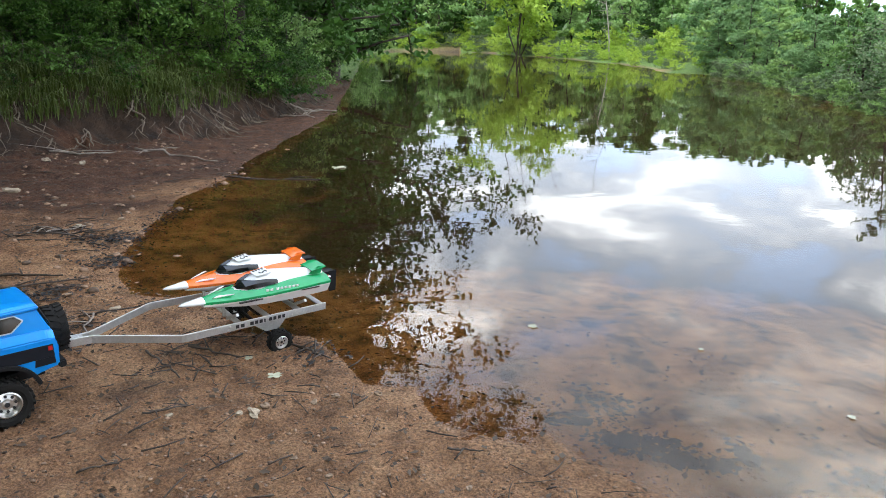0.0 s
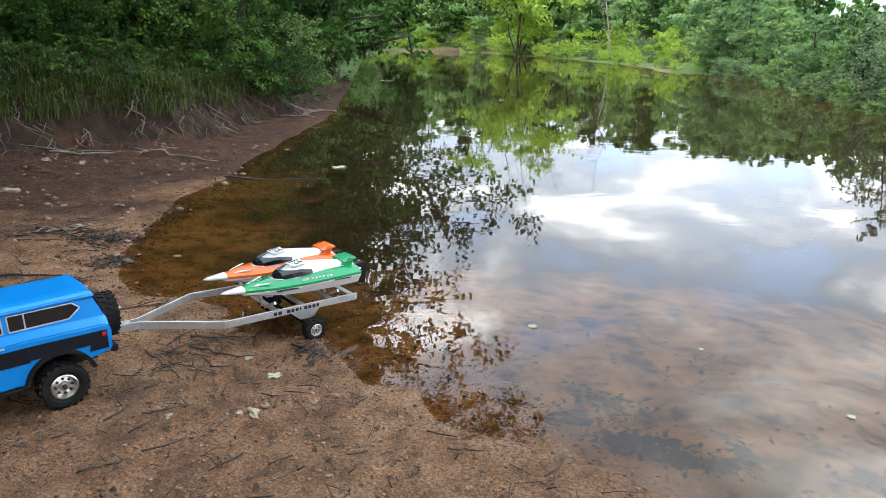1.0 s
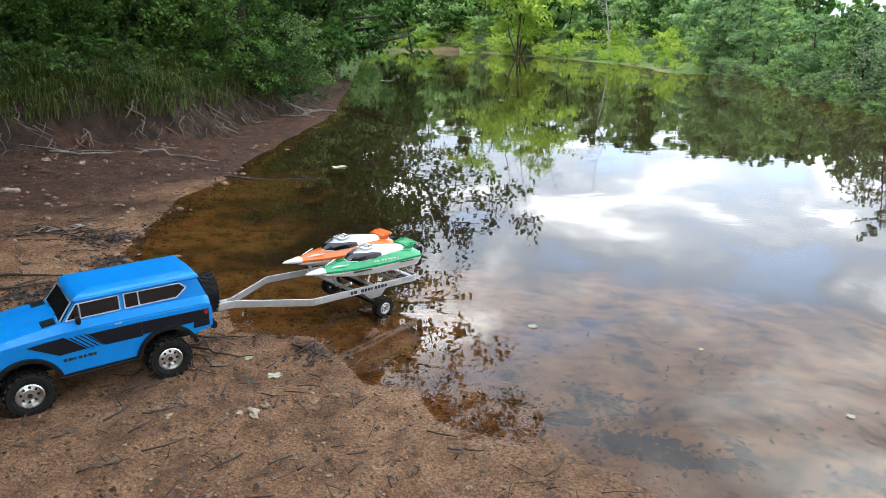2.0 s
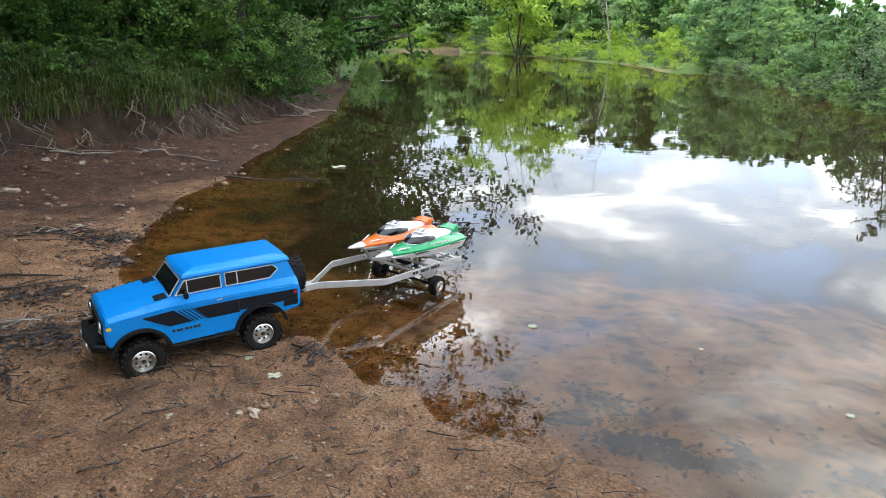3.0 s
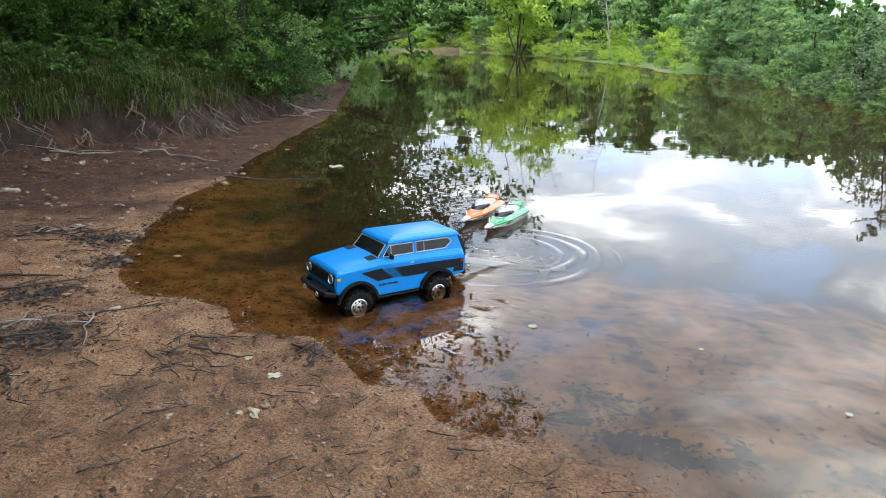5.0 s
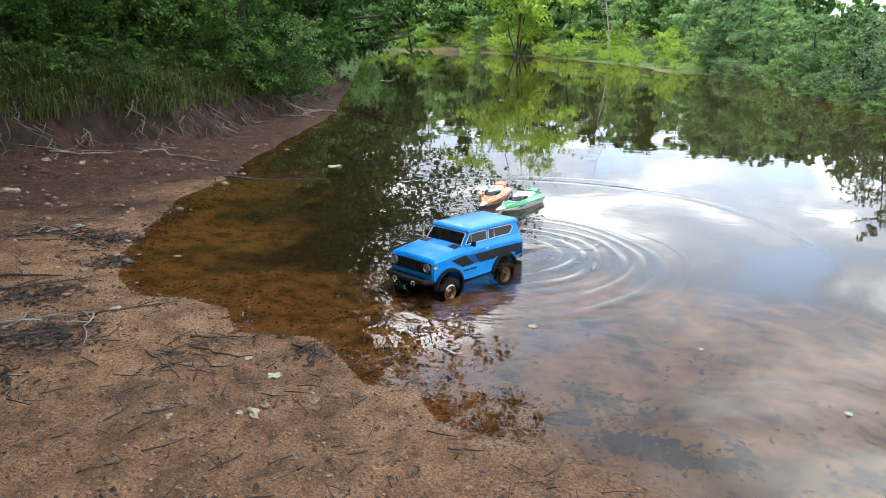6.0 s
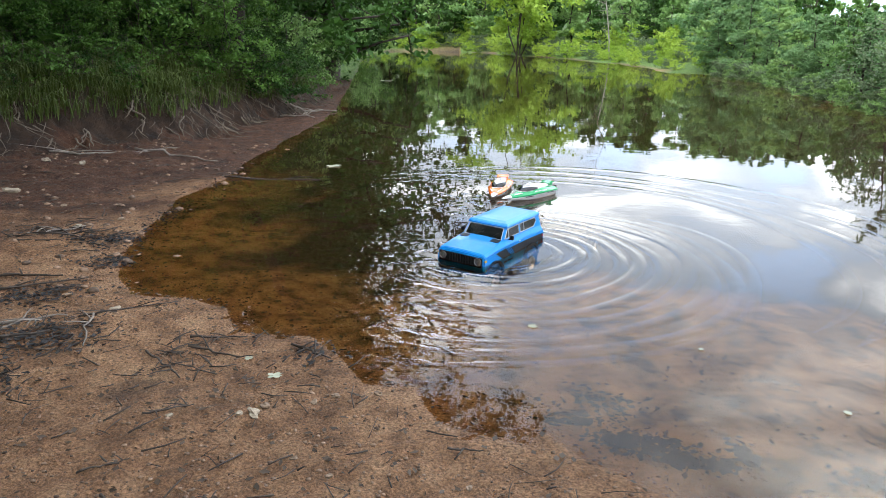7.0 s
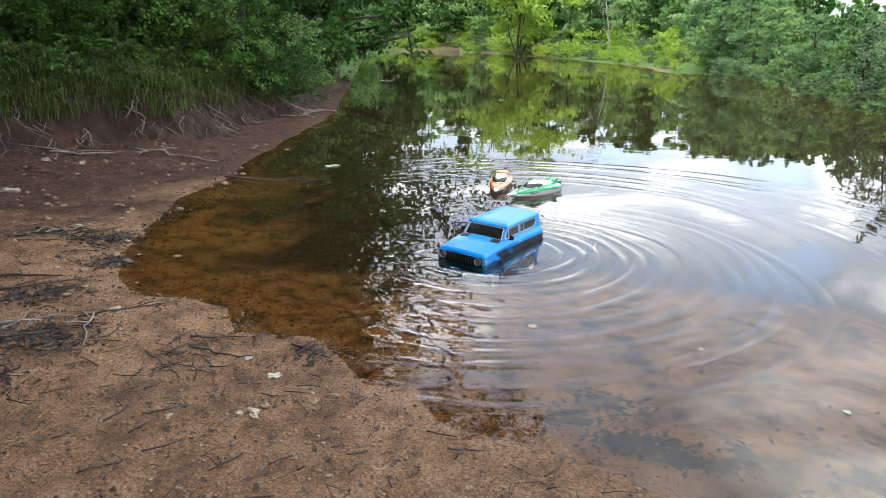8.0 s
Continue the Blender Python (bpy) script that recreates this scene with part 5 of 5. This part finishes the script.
def build_sticks():
    rng = np.random.default_rng(17)
    dark, grey = "thin dark wet stick lying on the sand", "thin bleached stick lying on the sand"
    for row in ((0.01, 1.27, 0.085, 1.262, 0.0028, WOOD, dark, 0), (-0.72, 1.83, -0.56, 1.84, 0.004, WOOD, dark, 3), (-0.70, 1.76, -0.54, 1.70, 0.004, WOOD, dark, 2), (-0.80, 1.72, -0.66, 1.58, 0.0035, WOOD, dark, 2),
                (-1.36, 1.86, -1.13, 1.95, 0.006, GREY_WOOD, grey, 3), (-1.36, 1.74, -1.10, 1.80, 0.006, WOOD, dark, 2), (-1.30, 1.80, -1.18, 1.92, 0.004, GREY_WOOD, grey, 2), (-1.04, 1.93, -0.98, 1.74, 0.004, GREY_WOOD, grey, 2),
                (-1.08, 1.92, -0.86, 2.12, 0.003, WOOD, dark, 2), (-1.28, 1.48, -1.10, 1.62, 0.004, WOOD, dark, 2), (-1.22, 1.56, -1.05, 1.57, 0.003, WOOD, dark, 1), (-0.82, 1.06, -0.74, 1.03, 0.006, WOOD, dark, 0),
                (-0.70, 1.15, -0.62, 1.2, 0.0025, WOOD, dark, 1), (-0.62, 1.08, -0.55, 1.03, 0.003, WOOD, dark, 0), (-1.62, 2.35, -1.36, 2.36, 0.006, WOOD, dark, 3), (-1.50, 2.22, -1.26, 2.34, 0.005, WOOD, dark, 2),
                (-1.78, 2.95, -1.50, 2.80, 0.006, WOOD, dark, 4), (-1.72, 2.78, -1.60, 3.02, 0.005, GREY_WOOD, grey, 2), (-2.30, 5.2, -1.55, 4.75, 0.010, GREY_WOOD, grey, 2), (-2.75, 4.85, -2.05, 5.15, 0.008, GREY_WOOD, grey, 2),
                (-1.35, 4.25, -0.75, 4.20, 0.007, WOOD, dark, 1), (-0.42, 1.78, -0.30, 1.70, 0.004, WOOD, dark, 4), (-0.36, 1.82, -0.34, 1.66, 0.003, WOOD, dark, 3), (-1.75, 7.6, -1.35, 7.4, 0.012, GREY_WOOD, grey, 3),
                (-1.85, 7.9, -1.25, 8.3, 0.012, GREY_WOOD, grey, 2), (0.20, 1.04, 0.23, 0.99, 0.004, WOOD, dark, 2), (-0.16, 1.07, -0.12, 1.0, 0.004, WOOD, dark, 3), (-0.44, 1.10, -0.40, 1.04, 0.003, WOOD, dark, 3), (-0.66, 1.36, -0.56, 1.40, 0.003, WOOD, dark, 4)):
        stick(rng, *row)


build_sticks()


def build_twigs():
    """Short broken twigs strewn over the sand, thickest at the old high-water lines."""
    rng = np.random.default_rng(57)
    bm = bmesh.new()
    spots = [(rng.normal(-1.15, 0.16), rng.normal(1.80, 0.11)) for _ in range(90)] + [(rng.normal(-1.15, 0.12), rng.normal(1.48, 0.07)) for _ in range(40)]
    spots += [(rng.normal(-1.62, 0.14), rng.normal(2.85, 0.12)) for _ in range(60)] + [(rng.normal(-0.66, 0.10), rng.normal(1.72, 0.10)) for _ in range(45)]
    spots += [(rng.uniform(-1.3, 0.3), rng.uniform(1.0, 1.7)) for _ in range(120)] + [(rng.uniform(-3.0, -1.5), rng.uniform(2.6, 4.8)) for _ in range(90)]
    for x, y in spots:
        z, d, b = height(np.array([x]), np.array([y]))
        if d[0] < 0.0:
            continue
        a, L, r = rng.uniform(0, math.tau), rng.uniform(0.015, 0.09) * (1 + 0.5 * (y > 2.4)), rng.uniform(0.0008, 0.0022) * (1 + 0.6 * (y > 2.4))
        p = np.array([x, y, z[0] + 0.003 + r])
        e = p + [math.cos(a) * L, math.sin(a) * L, rng.uniform(-0.001, 0.012)]
        m = (p + e) / 2 + rng.normal(0, L * 0.06, 3) * [1, 1, 0.3]
        tube(bm, [tuple(p), tuple(m), tuple(e)], [r, r * 0.9, r * 0.6], 4)
    tagged(new("twigs", finish(bm, "twigs", WOOD, True)), "small dark broken twigs strewn on the sand", "twigs", kind="stuff")


build_twigs()


def fallen_leaf(x, y, z, size, turn, mat, label):
    """A lobed leaf, slightly cupped."""
    bm = bmesh.new()
    c = bm.verts.new((0, 0, 0.0))
    ring = []
    for k in range(20):
        a = k / 20 * math.tau
        r = size * (0.62 + 0.38 * abs(math.cos(2.5 * a))) * (1.0 if k else 0.4)
        ring.append(bm.verts.new((r * math.cos(a), r * math.sin(a) * 0.8, 0.10 * r * (0.5 + 0.5 * math.sin(3 * a)))))
    for k in range(20):
        bm.faces.new((c, ring[k], ring[(k + 1) % 20]))
    tube(bm, [(-size * 0.2, 0, 0.0005), (-size * 0.95, size * 0.08, 0.003)], [size * 0.03, size * 0.02], 4)
    ob = new("leaf", finish(bm, "leaf", mat))
    ob.matrix_basis = pose(x, y, z, 0, 0, turn)
    return tagged(ob, label, "leaf", "fallen leaves")


DRIFTING = []


def build_leaves():
    for rows, size, turn, label in (([(0.0, -0.690, 4.620), (3.5, -0.700, 4.650), (8.0, -0.745, 4.675)], 0.060, 30, "pale maple leaf floating on the water"),
                                    ([(0.0, 0.937, 1.417), (3.5, 0.937, 1.424), (8.0, 0.939, 1.440)], 0.012, 80, "pale yellow leaf floating on the water")):
        DRIFTING.append((fallen_leaf(rows[0][1], rows[0][2], 0.002, size, turn, PALE_LEAF, label), rows, turn))
    fallen_leaf(-0.425, 1.60, ground_z(-0.425, 1.60) + 0.004, 0.022, 10, PALE_LEAF, "pale yellow leaf on wet sand")
    fallen_leaf(0.27, 1.94, 0.002, 0.018, 120, PALE_LEAF, "small pale leaf floating on the water")
    fallen_leaf(0.72, 1.78, 0.002, 0.010, 20, PALE_LEAF, "small pale leaf floating on the water")
    fallen_leaf(-1.15, 14.6, 0.002, 0.16, 20, PALE_LEAF, "pale leaf raft floating on the water")
    fallen_leaf(-0.52, 1.70, ground_z(-0.52, 1.70) + 0.004, 0.014, 200, PALE_LEAF, "small pale leaf on wet sand")


build_leaves()


def build_gravel():
    """Fine grit and pebbles, and scraps of rotten leaf, over the beach and the shallows."""
    rng = np.random.default_rng(23)
    base = bmesh.new()
    bmesh.ops.create_icosphere(base, subdivisions=1, radius=1.0)
    bv = np.array([v.co[:] for v in base.verts])
    bf = np.array([[v.index for v in f.verts] for f in base.faces])
    base.free()
    for name, n, lo, hi, mat, label, region in (("gravel", 22000, 0.0010, 0.0055, GRIT, "small grit and pebbles in the damp sand", (-1.5, 0.8, 0.95, 2.4)), ("shore_gravel", 2400, 0.002, 0.020, GRIT, "scattered pale pebbles below the bank", (-3.4, -1.0, 2.2, 5.6))):
        px, py = rng.uniform(region[0], region[1], n), rng.uniform(region[2], region[3], n)
        z, d, b = height(px, py)
        ok = (d > -0.25) & (b < 0.1)
        px, py, z = px[ok], py[ok], z[ok]
        m = len(px)
        s = lo + (hi - lo) * rng.random(m) ** 6
        sc = np.stack([s * rng.uniform(0.8, 1.4, m), s * rng.uniform(0.7, 1.2, m), s * rng.uniform(0.4, 0.8, m)], 1)
        v = bv[None] * sc[:, None] + np.stack([px, py, z + s * 0.15], 1)[:, None]
        f = bf[None] + (np.arange(m) * len(bv))[:, None, None]
        tagged(new(name, np_mesh(name, v.reshape(-1, 3), f.reshape(-1, 3), mat)), label, "gravel", kind="stuff")
    n = 5200
    px, py = rng.uniform(-2.6, 1.2, n), rng.uniform(0.95, 4.6, n)
    z, d, b = height(px, py)
    ok = (d > -0.8) & (b < 0.2)
    c = np.stack([px, py, z + 0.004], 1)[ok]
    v, f = leaf_cloud(rng, c, 0.020, hang=0.0)
    v[:, 2] = np.repeat(c[:, 2], 4) + (v[:, 2] - np.repeat(c[:, 2], 4)) * 0.25
    tagged(new("leaf_litter", np_mesh("leaf_litter", v, f, DARK_LEAF)), "rotten brown leaf scraps on sand and in the shallows", "leaf litter", kind="stuff")


build_gravel()


def build_sunken_leaves():
    """Mats of black rotten leaves on the sandy bed of the shallows."""
    rng = np.random.default_rng(41)
    for x, y, wx, wy, n in ((0.43, 1.33, 0.06, 0.025, 420), (0.50, 1.27, 0.03, 0.018, 180), (0.57, 1.25, 0.022, 0.016, 150), (0.65, 1.30, 0.012, 0.03, 170), (0.30, 1.42, 0.04, 0.02, 120), (0.88, 1.20, 0.05, 0.02, 150), (0.40, 1.55, 0.05, 0.04, 130)):
        px, py = rng.normal(x, wx, n), rng.normal(y, wy, n)
        z, d, b = height(px, py)
        c = np.stack([px, py, z + 0.003], 1)[d < -0.01]
        v, f = leaf_cloud(rng, c, 0.022, hang=0.0)
        v[:, 2] = np.repeat(c[:, 2], 4) + (v[:, 2] - np.repeat(c[:, 2], 4)) * 0.2
        tagged(new("leaf_mat", np_mesh("leaf_mat", v, f, BLACK_LEAF)), "mat of black rotten leaves on the sandy bed", "leaf mat", "sunken leaf mats", "stuff")


def build_wrack():
    """Black drifts of rotten leaf and twig left on the sand by high water."""
    rng = np.random.default_rng(43)
    for x, y, wx, wy, n in ((-1.42, 2.84, 0.10, 0.06, 420), (-1.27, 2.56, 0.06, 0.05, 220), (-1.36, 2.17, 0.10, 0.06, 420), (-1.11, 1.78, 0.09, 0.05, 380), (-1.16, 1.55, 0.07, 0.04, 220), (-0.35, 1.74, 0.05, 0.04, 60), (-1.33, 3.25, 0.05, 0.16, 260), (-1.30, 4.3, 0.05, 0.30, 260)):
        px, py = rng.normal(x, wx, n), rng.normal(y, wy, n)
        z, d, b = height(px, py)
        c = np.stack([px, py, z + 0.005], 1)
        v, f = leaf_cloud(rng, c, 0.020, hang=0.0)
        v[:, 2] = np.repeat(c[:, 2], 4) + (v[:, 2] - np.repeat(c[:, 2], 4)) * 0.4
        tagged(new("wrack", np_mesh("wrack", v, f, BLACK_LEAF)), "black drift of rotten leaves on the damp sand", "wrack", "wrack on the beach", "stuff")


BLACK_LEAF = leaf_material("sunken_leaf", (0.012, 0.012, 0.014), (0.035, 0.030, 0.028), 0.05)
build_sunken_leaves()
build_wrack()


# ---------------------------------------------------------------- ripples: rings and patches of waves on the water
RIPPLE = water_material("rippled_water", 0.0, (1.0, 1.0, 1.0, 1))


def ripple_ring(radius, width, high, seed, crest=-0.7):
    """One round swell, uneven in height round its circle."""
    rng = np.random.default_rng(seed)
    ph = rng.uniform(0, math.tau, 4)
    n, k = 132, 9
    vs, fs = [], []
    for i in range(n):
        a = i / n * math.tau
        lift = high * (0.5 + 0.5 * math.cos(a - crest)) ** 1.6 * (0.75 + 0.25 * math.sin(3 * a + ph[0])) + 0.0001
        r0 = radius * (1 + 0.025 * math.sin(2 * a + ph[1]) + 0.015 * math.sin(5 * a + ph[2]))
        for j in range(k):
            u = j / (k - 1) * 2 - 1
            vs.append(((r0 + u * width / 2) * math.cos(a), (r0 + u * width / 2) * math.sin(a), lift * (0.5 + 0.5 * math.cos(math.pi * u)) - 0.0003))
    for i in range(n):
        for j in range(k - 1):
            fs.append((i * k + j, i * k + j + 1, ((i + 1) % n) * k + j + 1, ((i + 1) % n) * k + j))
    fs = [f for f in fs if max(vs[i][2] for i in f) > 0.0]
    ob = raw("ripple", vs, fs, RIPPLE, smooth=True)
    ob.visible_shadow = False
    return tagged(ob, "round ripple spreading over the pond water", "ripple", "ripples spreading on the water")


def wave_patch(wide, deep, high, seed, length):
    """A patch of short choppy wavelets that dies out at its rim."""
    rng = np.random.default_rng(seed)
    n = 84
    gx, gy = np.meshgrid(np.linspace(-1, 1, n), np.linspace(-1, 1, n))
    z = np.zeros_like(gx)
    for _ in range(16):
        a, ph, f = rng.normal(1.2, 0.75), rng.uniform(0, math.tau), math.tau / length * rng.uniform(0.6, 1.8)
        z += np.sin((gx * wide / 2 * math.cos(a) + gy * deep / 2 * math.sin(a)) * f + ph) / 4
    fade = np.clip(1.25 - np.hypot(gx, gy) * 1.3 + 0.18 * np.sin(4 * np.arctan2(gy, gx)), 0, 1) ** 1.3
    z = high * z * fade - 0.0006 * (1 - fade) - 0.0004
    vs = np.stack([gx.ravel() * wide / 2, gy.ravel() * deep / 2, z.ravel()], 1)
    i = np.arange(n * n).reshape(n, n)
    fs = np.stack([i[:-1, :-1].ravel(), i[:-1, 1:].ravel(), i[1:, 1:].ravel(), i[1:, :-1].ravel()], 1)
    fs = fs[vs[fs][:, :, 2].max(1) > 0.0]
    ob = raw("wavelet_patch", vs, fs.tolist(), RIPPLE, smooth=True)
    ob.visible_shadow = False
    return tagged(ob, "choppy wavelets stirred up on the pond water", "wavelet patch", "wavelets on the water")


RINGS = []
for k in range(12):
    r = 0.22 + 0.083 * k
    RINGS.append((ripple_ring(r, 0.072 + 0.002 * k, 0.0023 - 0.00007 * k, 300 + k), (0.24 - 0.004 * k, 2.72 - 0.010 * k), 3.9 + 0.30 * k))
for k in range(6):
    r = 1.28 + 0.15 * k
    RINGS.append((ripple_ring(r, 0.12 + 0.006 * k, 0.0017 - 0.00008 * k, 340 + k, 1.1), (0.30, 2.95), 5.4 + 0.38 * k))
PATCHES = [(wave_patch(0.9, 0.75, 0.0030, 1, 0.085), (-0.02, 2.08), 3.3), (wave_patch(1.3, 1.1, 0.0034, 2, 0.11), (-0.12, 2.62), 4.4), (wave_patch(1.3, 1.3, 0.0028, 3, 0.14), (0.02, 3.55), 4.2), (wave_patch(0.7, 0.5, 0.0020, 4, 0.07), (-0.12, 1.70), 3.0)]


def ripple_rows(x, y, start):
    """The swell lies deep in the bed until it is due, then lifts the surface."""
    rows = [(0.0, pose(x, y, -0.8)), (round(start - 0.1, 2), pose(x, y, -0.8)), (round(start, 2), pose(x, y, -0.0035)), (round(start + 0.7, 2), pose(x, y, 0.0))]
    return rows + ([(8.0, pose(x, y, 0.0))] if start + 0.7 < 7.95 else [])


# ---------------------------------------------------------------- movements
def glide(t, table):
    """Smooth value between the rows (t, a, b, ...) of a table."""
    ts = [r[0] for r in table]
    i = max(0, min(len(ts) - 2, sum(1 for v in ts if v <= t) - 1))
    p0, p1, p2, p3 = (np.array(table[j][1:], float) for j in (max(i - 1, 0), i, i + 1, min(i + 2, len(ts) - 1)))
    t0, t1, t2, t3 = (ts[j] for j in (max(i - 1, 0), i, i + 1, min(i + 2, len(ts) - 1)))
    m1 = (p2 - p0) / (t2 - t0) if t2 > t0 else 0 * p1
    m2 = (p3 - p1) / (t3 - t1) if t3 > t1 else 0 * p1
    h = t2 - t1
    u = min(max((t - t1) / h, 0), 1)
    return (2 * u ** 3 - 3 * u * u + 1) * p1 + (u ** 3 - 2 * u * u + u) * h * m1 + (3 * u * u - 2 * u ** 3) * p2 + (u ** 3 - u * u) * h * m2


TRUCK_WAY = [(0, -1.128, 1.325, 0.022, 1.8, 0, 223.1), (0.5, -1.098, 1.348, 0.024, 1.6, 0.1, 224.3), (1, -1.053, 1.42, 0.02, 0.7, 0.1, 222.4), (1.5, -0.955, 1.508, 0.022, -0.8, 0.1, 219.9),
             (2.8, -0.738, 1.738, 0.01, -2, 0.8, 213.5), (3, -0.684, 1.787, 0.01, -1.9, 0.5, 213.3), (3.5, -0.553, 1.892, 0.005, -2, -0.4, 214.4), (4, -0.435, 2.048, -0.019, -1.6, -2.2, 212.8),
             (4.5, -0.327, 2.204, -0.046, -1, -2.4, 213.2), (4.7, -0.28, 2.228, -0.046, -0.8, -2.4, 212.8), (5.8, -0.007, 2.43, -0.060, 0.2, -2.2, 222.5), (6, 0.05, 2.475, -0.067, 0.3, -2.0, 227),
             (6.5, 0.167, 2.635, -0.095, -0.2, -0.4, 235.5), (6.8, 0.195, 2.72, -0.113, -1.0, -0.4, 236.2), (7, 0.197, 2.765, -0.123, -1.6, -0.4, 236.2), (7.2, 0.197, 2.776, -0.126, -1.9, -0.4, 236.2), (8, 0.197, 2.776, -0.126, -1.9, -0.4, 236.2)]
# lean, dip and heading of the trailer behind the hook
TRAILER_WAY = [(0.0, -4.0, -2.9, 221.5), (1.0, -2.5, -3.4, 221.5), (1.5, -3.0, -4.2, 223.0), (2.8, -2.0, -3.6, 231.6), (3.2, -3.5, -5.4, 234.4), (3.5, -4.0, -11.0, 236.4), (3.8, -3.0, -14.0, 238.5), (4.1, -1.0, -17.0, 237.0), (4.5, 0, -17.0, 234.0), (6.0, 0, -13.0, 230.0), (7.0, 0, -9.5, 236.0), (8.0, 0, -9.5, 236.0)]
# bow of each floating boat, its height, dip and heading
GREEN_WAY = [(3.8, -0.018, 2.633, 0.004, -4.0, 234.5), (4.0, 0.030, 2.708, 0.002, -4.0, 237.0), (4.5, 0.139, 2.829, 0, -2.3, 245.7), (4.7, 0.163, 2.875, 0, -2.3, 245.5), (5.8, 0.251, 3.251, 0, -1.8, 238.0), (6.5, 0.288, 3.465, 0, -1.8, 229.3), (7.2, 0.322, 3.597, 0, -1.8, 225.0), (8.0, 0.347, 3.660, 0, -1.8, 224.0)]
ORANGE_WAY = [(3.8, -0.121, 2.838, 0.004, -3.0, 236.0), (4.0, -0.078, 2.885, 0.002, -3.0, 234.0), (4.5, 0.030, 2.985, 0, -2, 243.0), (4.7, 0.060, 3.020, 0, -2, 244.0), (5.8, 0.173, 3.370, 0, -1, 249.5), (6.5, 0.233, 3.530, 0, -1, 254.5), (7.2, 0.272, 3.665, 0, -1, 258.0), (8.0, 0.288, 3.770, 0, -1, 259.3)]
HOOK = Vector((-0.333, 0, 0.105))



def truck_at(t):
    return pose(*glide(t, TRUCK_WAY))


def trailer_at(t):
    lean, dip, head = glide(t, TRAILER_WAY)
    return Matrix.Translation(truck_at(t) @ HOOK) @ pose(0, 0, 0, lean, dip, head)


def boat_at(t, table, aboard):
    if t <= 3.35:
        return trailer_at(t) @ aboard
    if t < 3.8:
        return (trailer_at(t) @ aboard).lerp(boat_at(3.8, table, aboard), ((t - 3.35) / 0.45) ** 1.5)
    x, y, z, dip, head = glide(t, table)
    c, s = math.cos(radians(head)), math.sin(radians(head))
    return pose(x - 0.215 * c, y - 0.215 * s, z - 0.012, 0, dip, head)


def motions():
    times = [round(0.1 * k, 1) for k in range(81)]
    walk(truck, [(t, truck_at(t)) for t in times])
    walk(trailer, [(t, trailer_at(t)) for t in times])
    walk(green_boat, [(t, boat_at(t, GREEN_WAY, pose(-0.450, 0.064, 0.032, 0, 0, 0))) for t in times])
    walk(orange_boat, [(t, boat_at(t, ORANGE_WAY, pose(-0.458, -0.064, 0.032, 0, 0, 0))) for t in times])
    for ob, (x, y), start in RINGS + PATCHES:
        walk(ob, [r for r in ripple_rows(x, y, start) if r[0] <= 8.0])
    for leaf, rows, turn in DRIFTING:
        walk(leaf, [(t, pose(x, y, 0.002, 0, 0, turn)) for t, x, y in rows])
    spots = [w.location.copy() for w in truck_wheels]
    rolled, turn = [0.0], [0.0]
    for a, b in zip(times, times[1:]):
        pa, pb = truck_at(a), truck_at(b)
        ahead = pa.to_3x3() @ Vector((1, 0, 0))
        rolled.append(rolled[-1] + math.degrees((pb.translation - pa.translation).dot(ahead) / 0.0515))
    for w, p in zip(truck_wheels, spots):
        walk(w, [(t, pose(*p, 0, r, 0)) for t, r in zip(times, rolled)])
    spots = [w.location.copy() for w in trailer_wheels]
    for w, p in zip(trailer_wheels, spots):
        walk(w, [(t, pose(*p, 0, r * 1.5, 0)) for t, r in zip(times, rolled)])


motions()
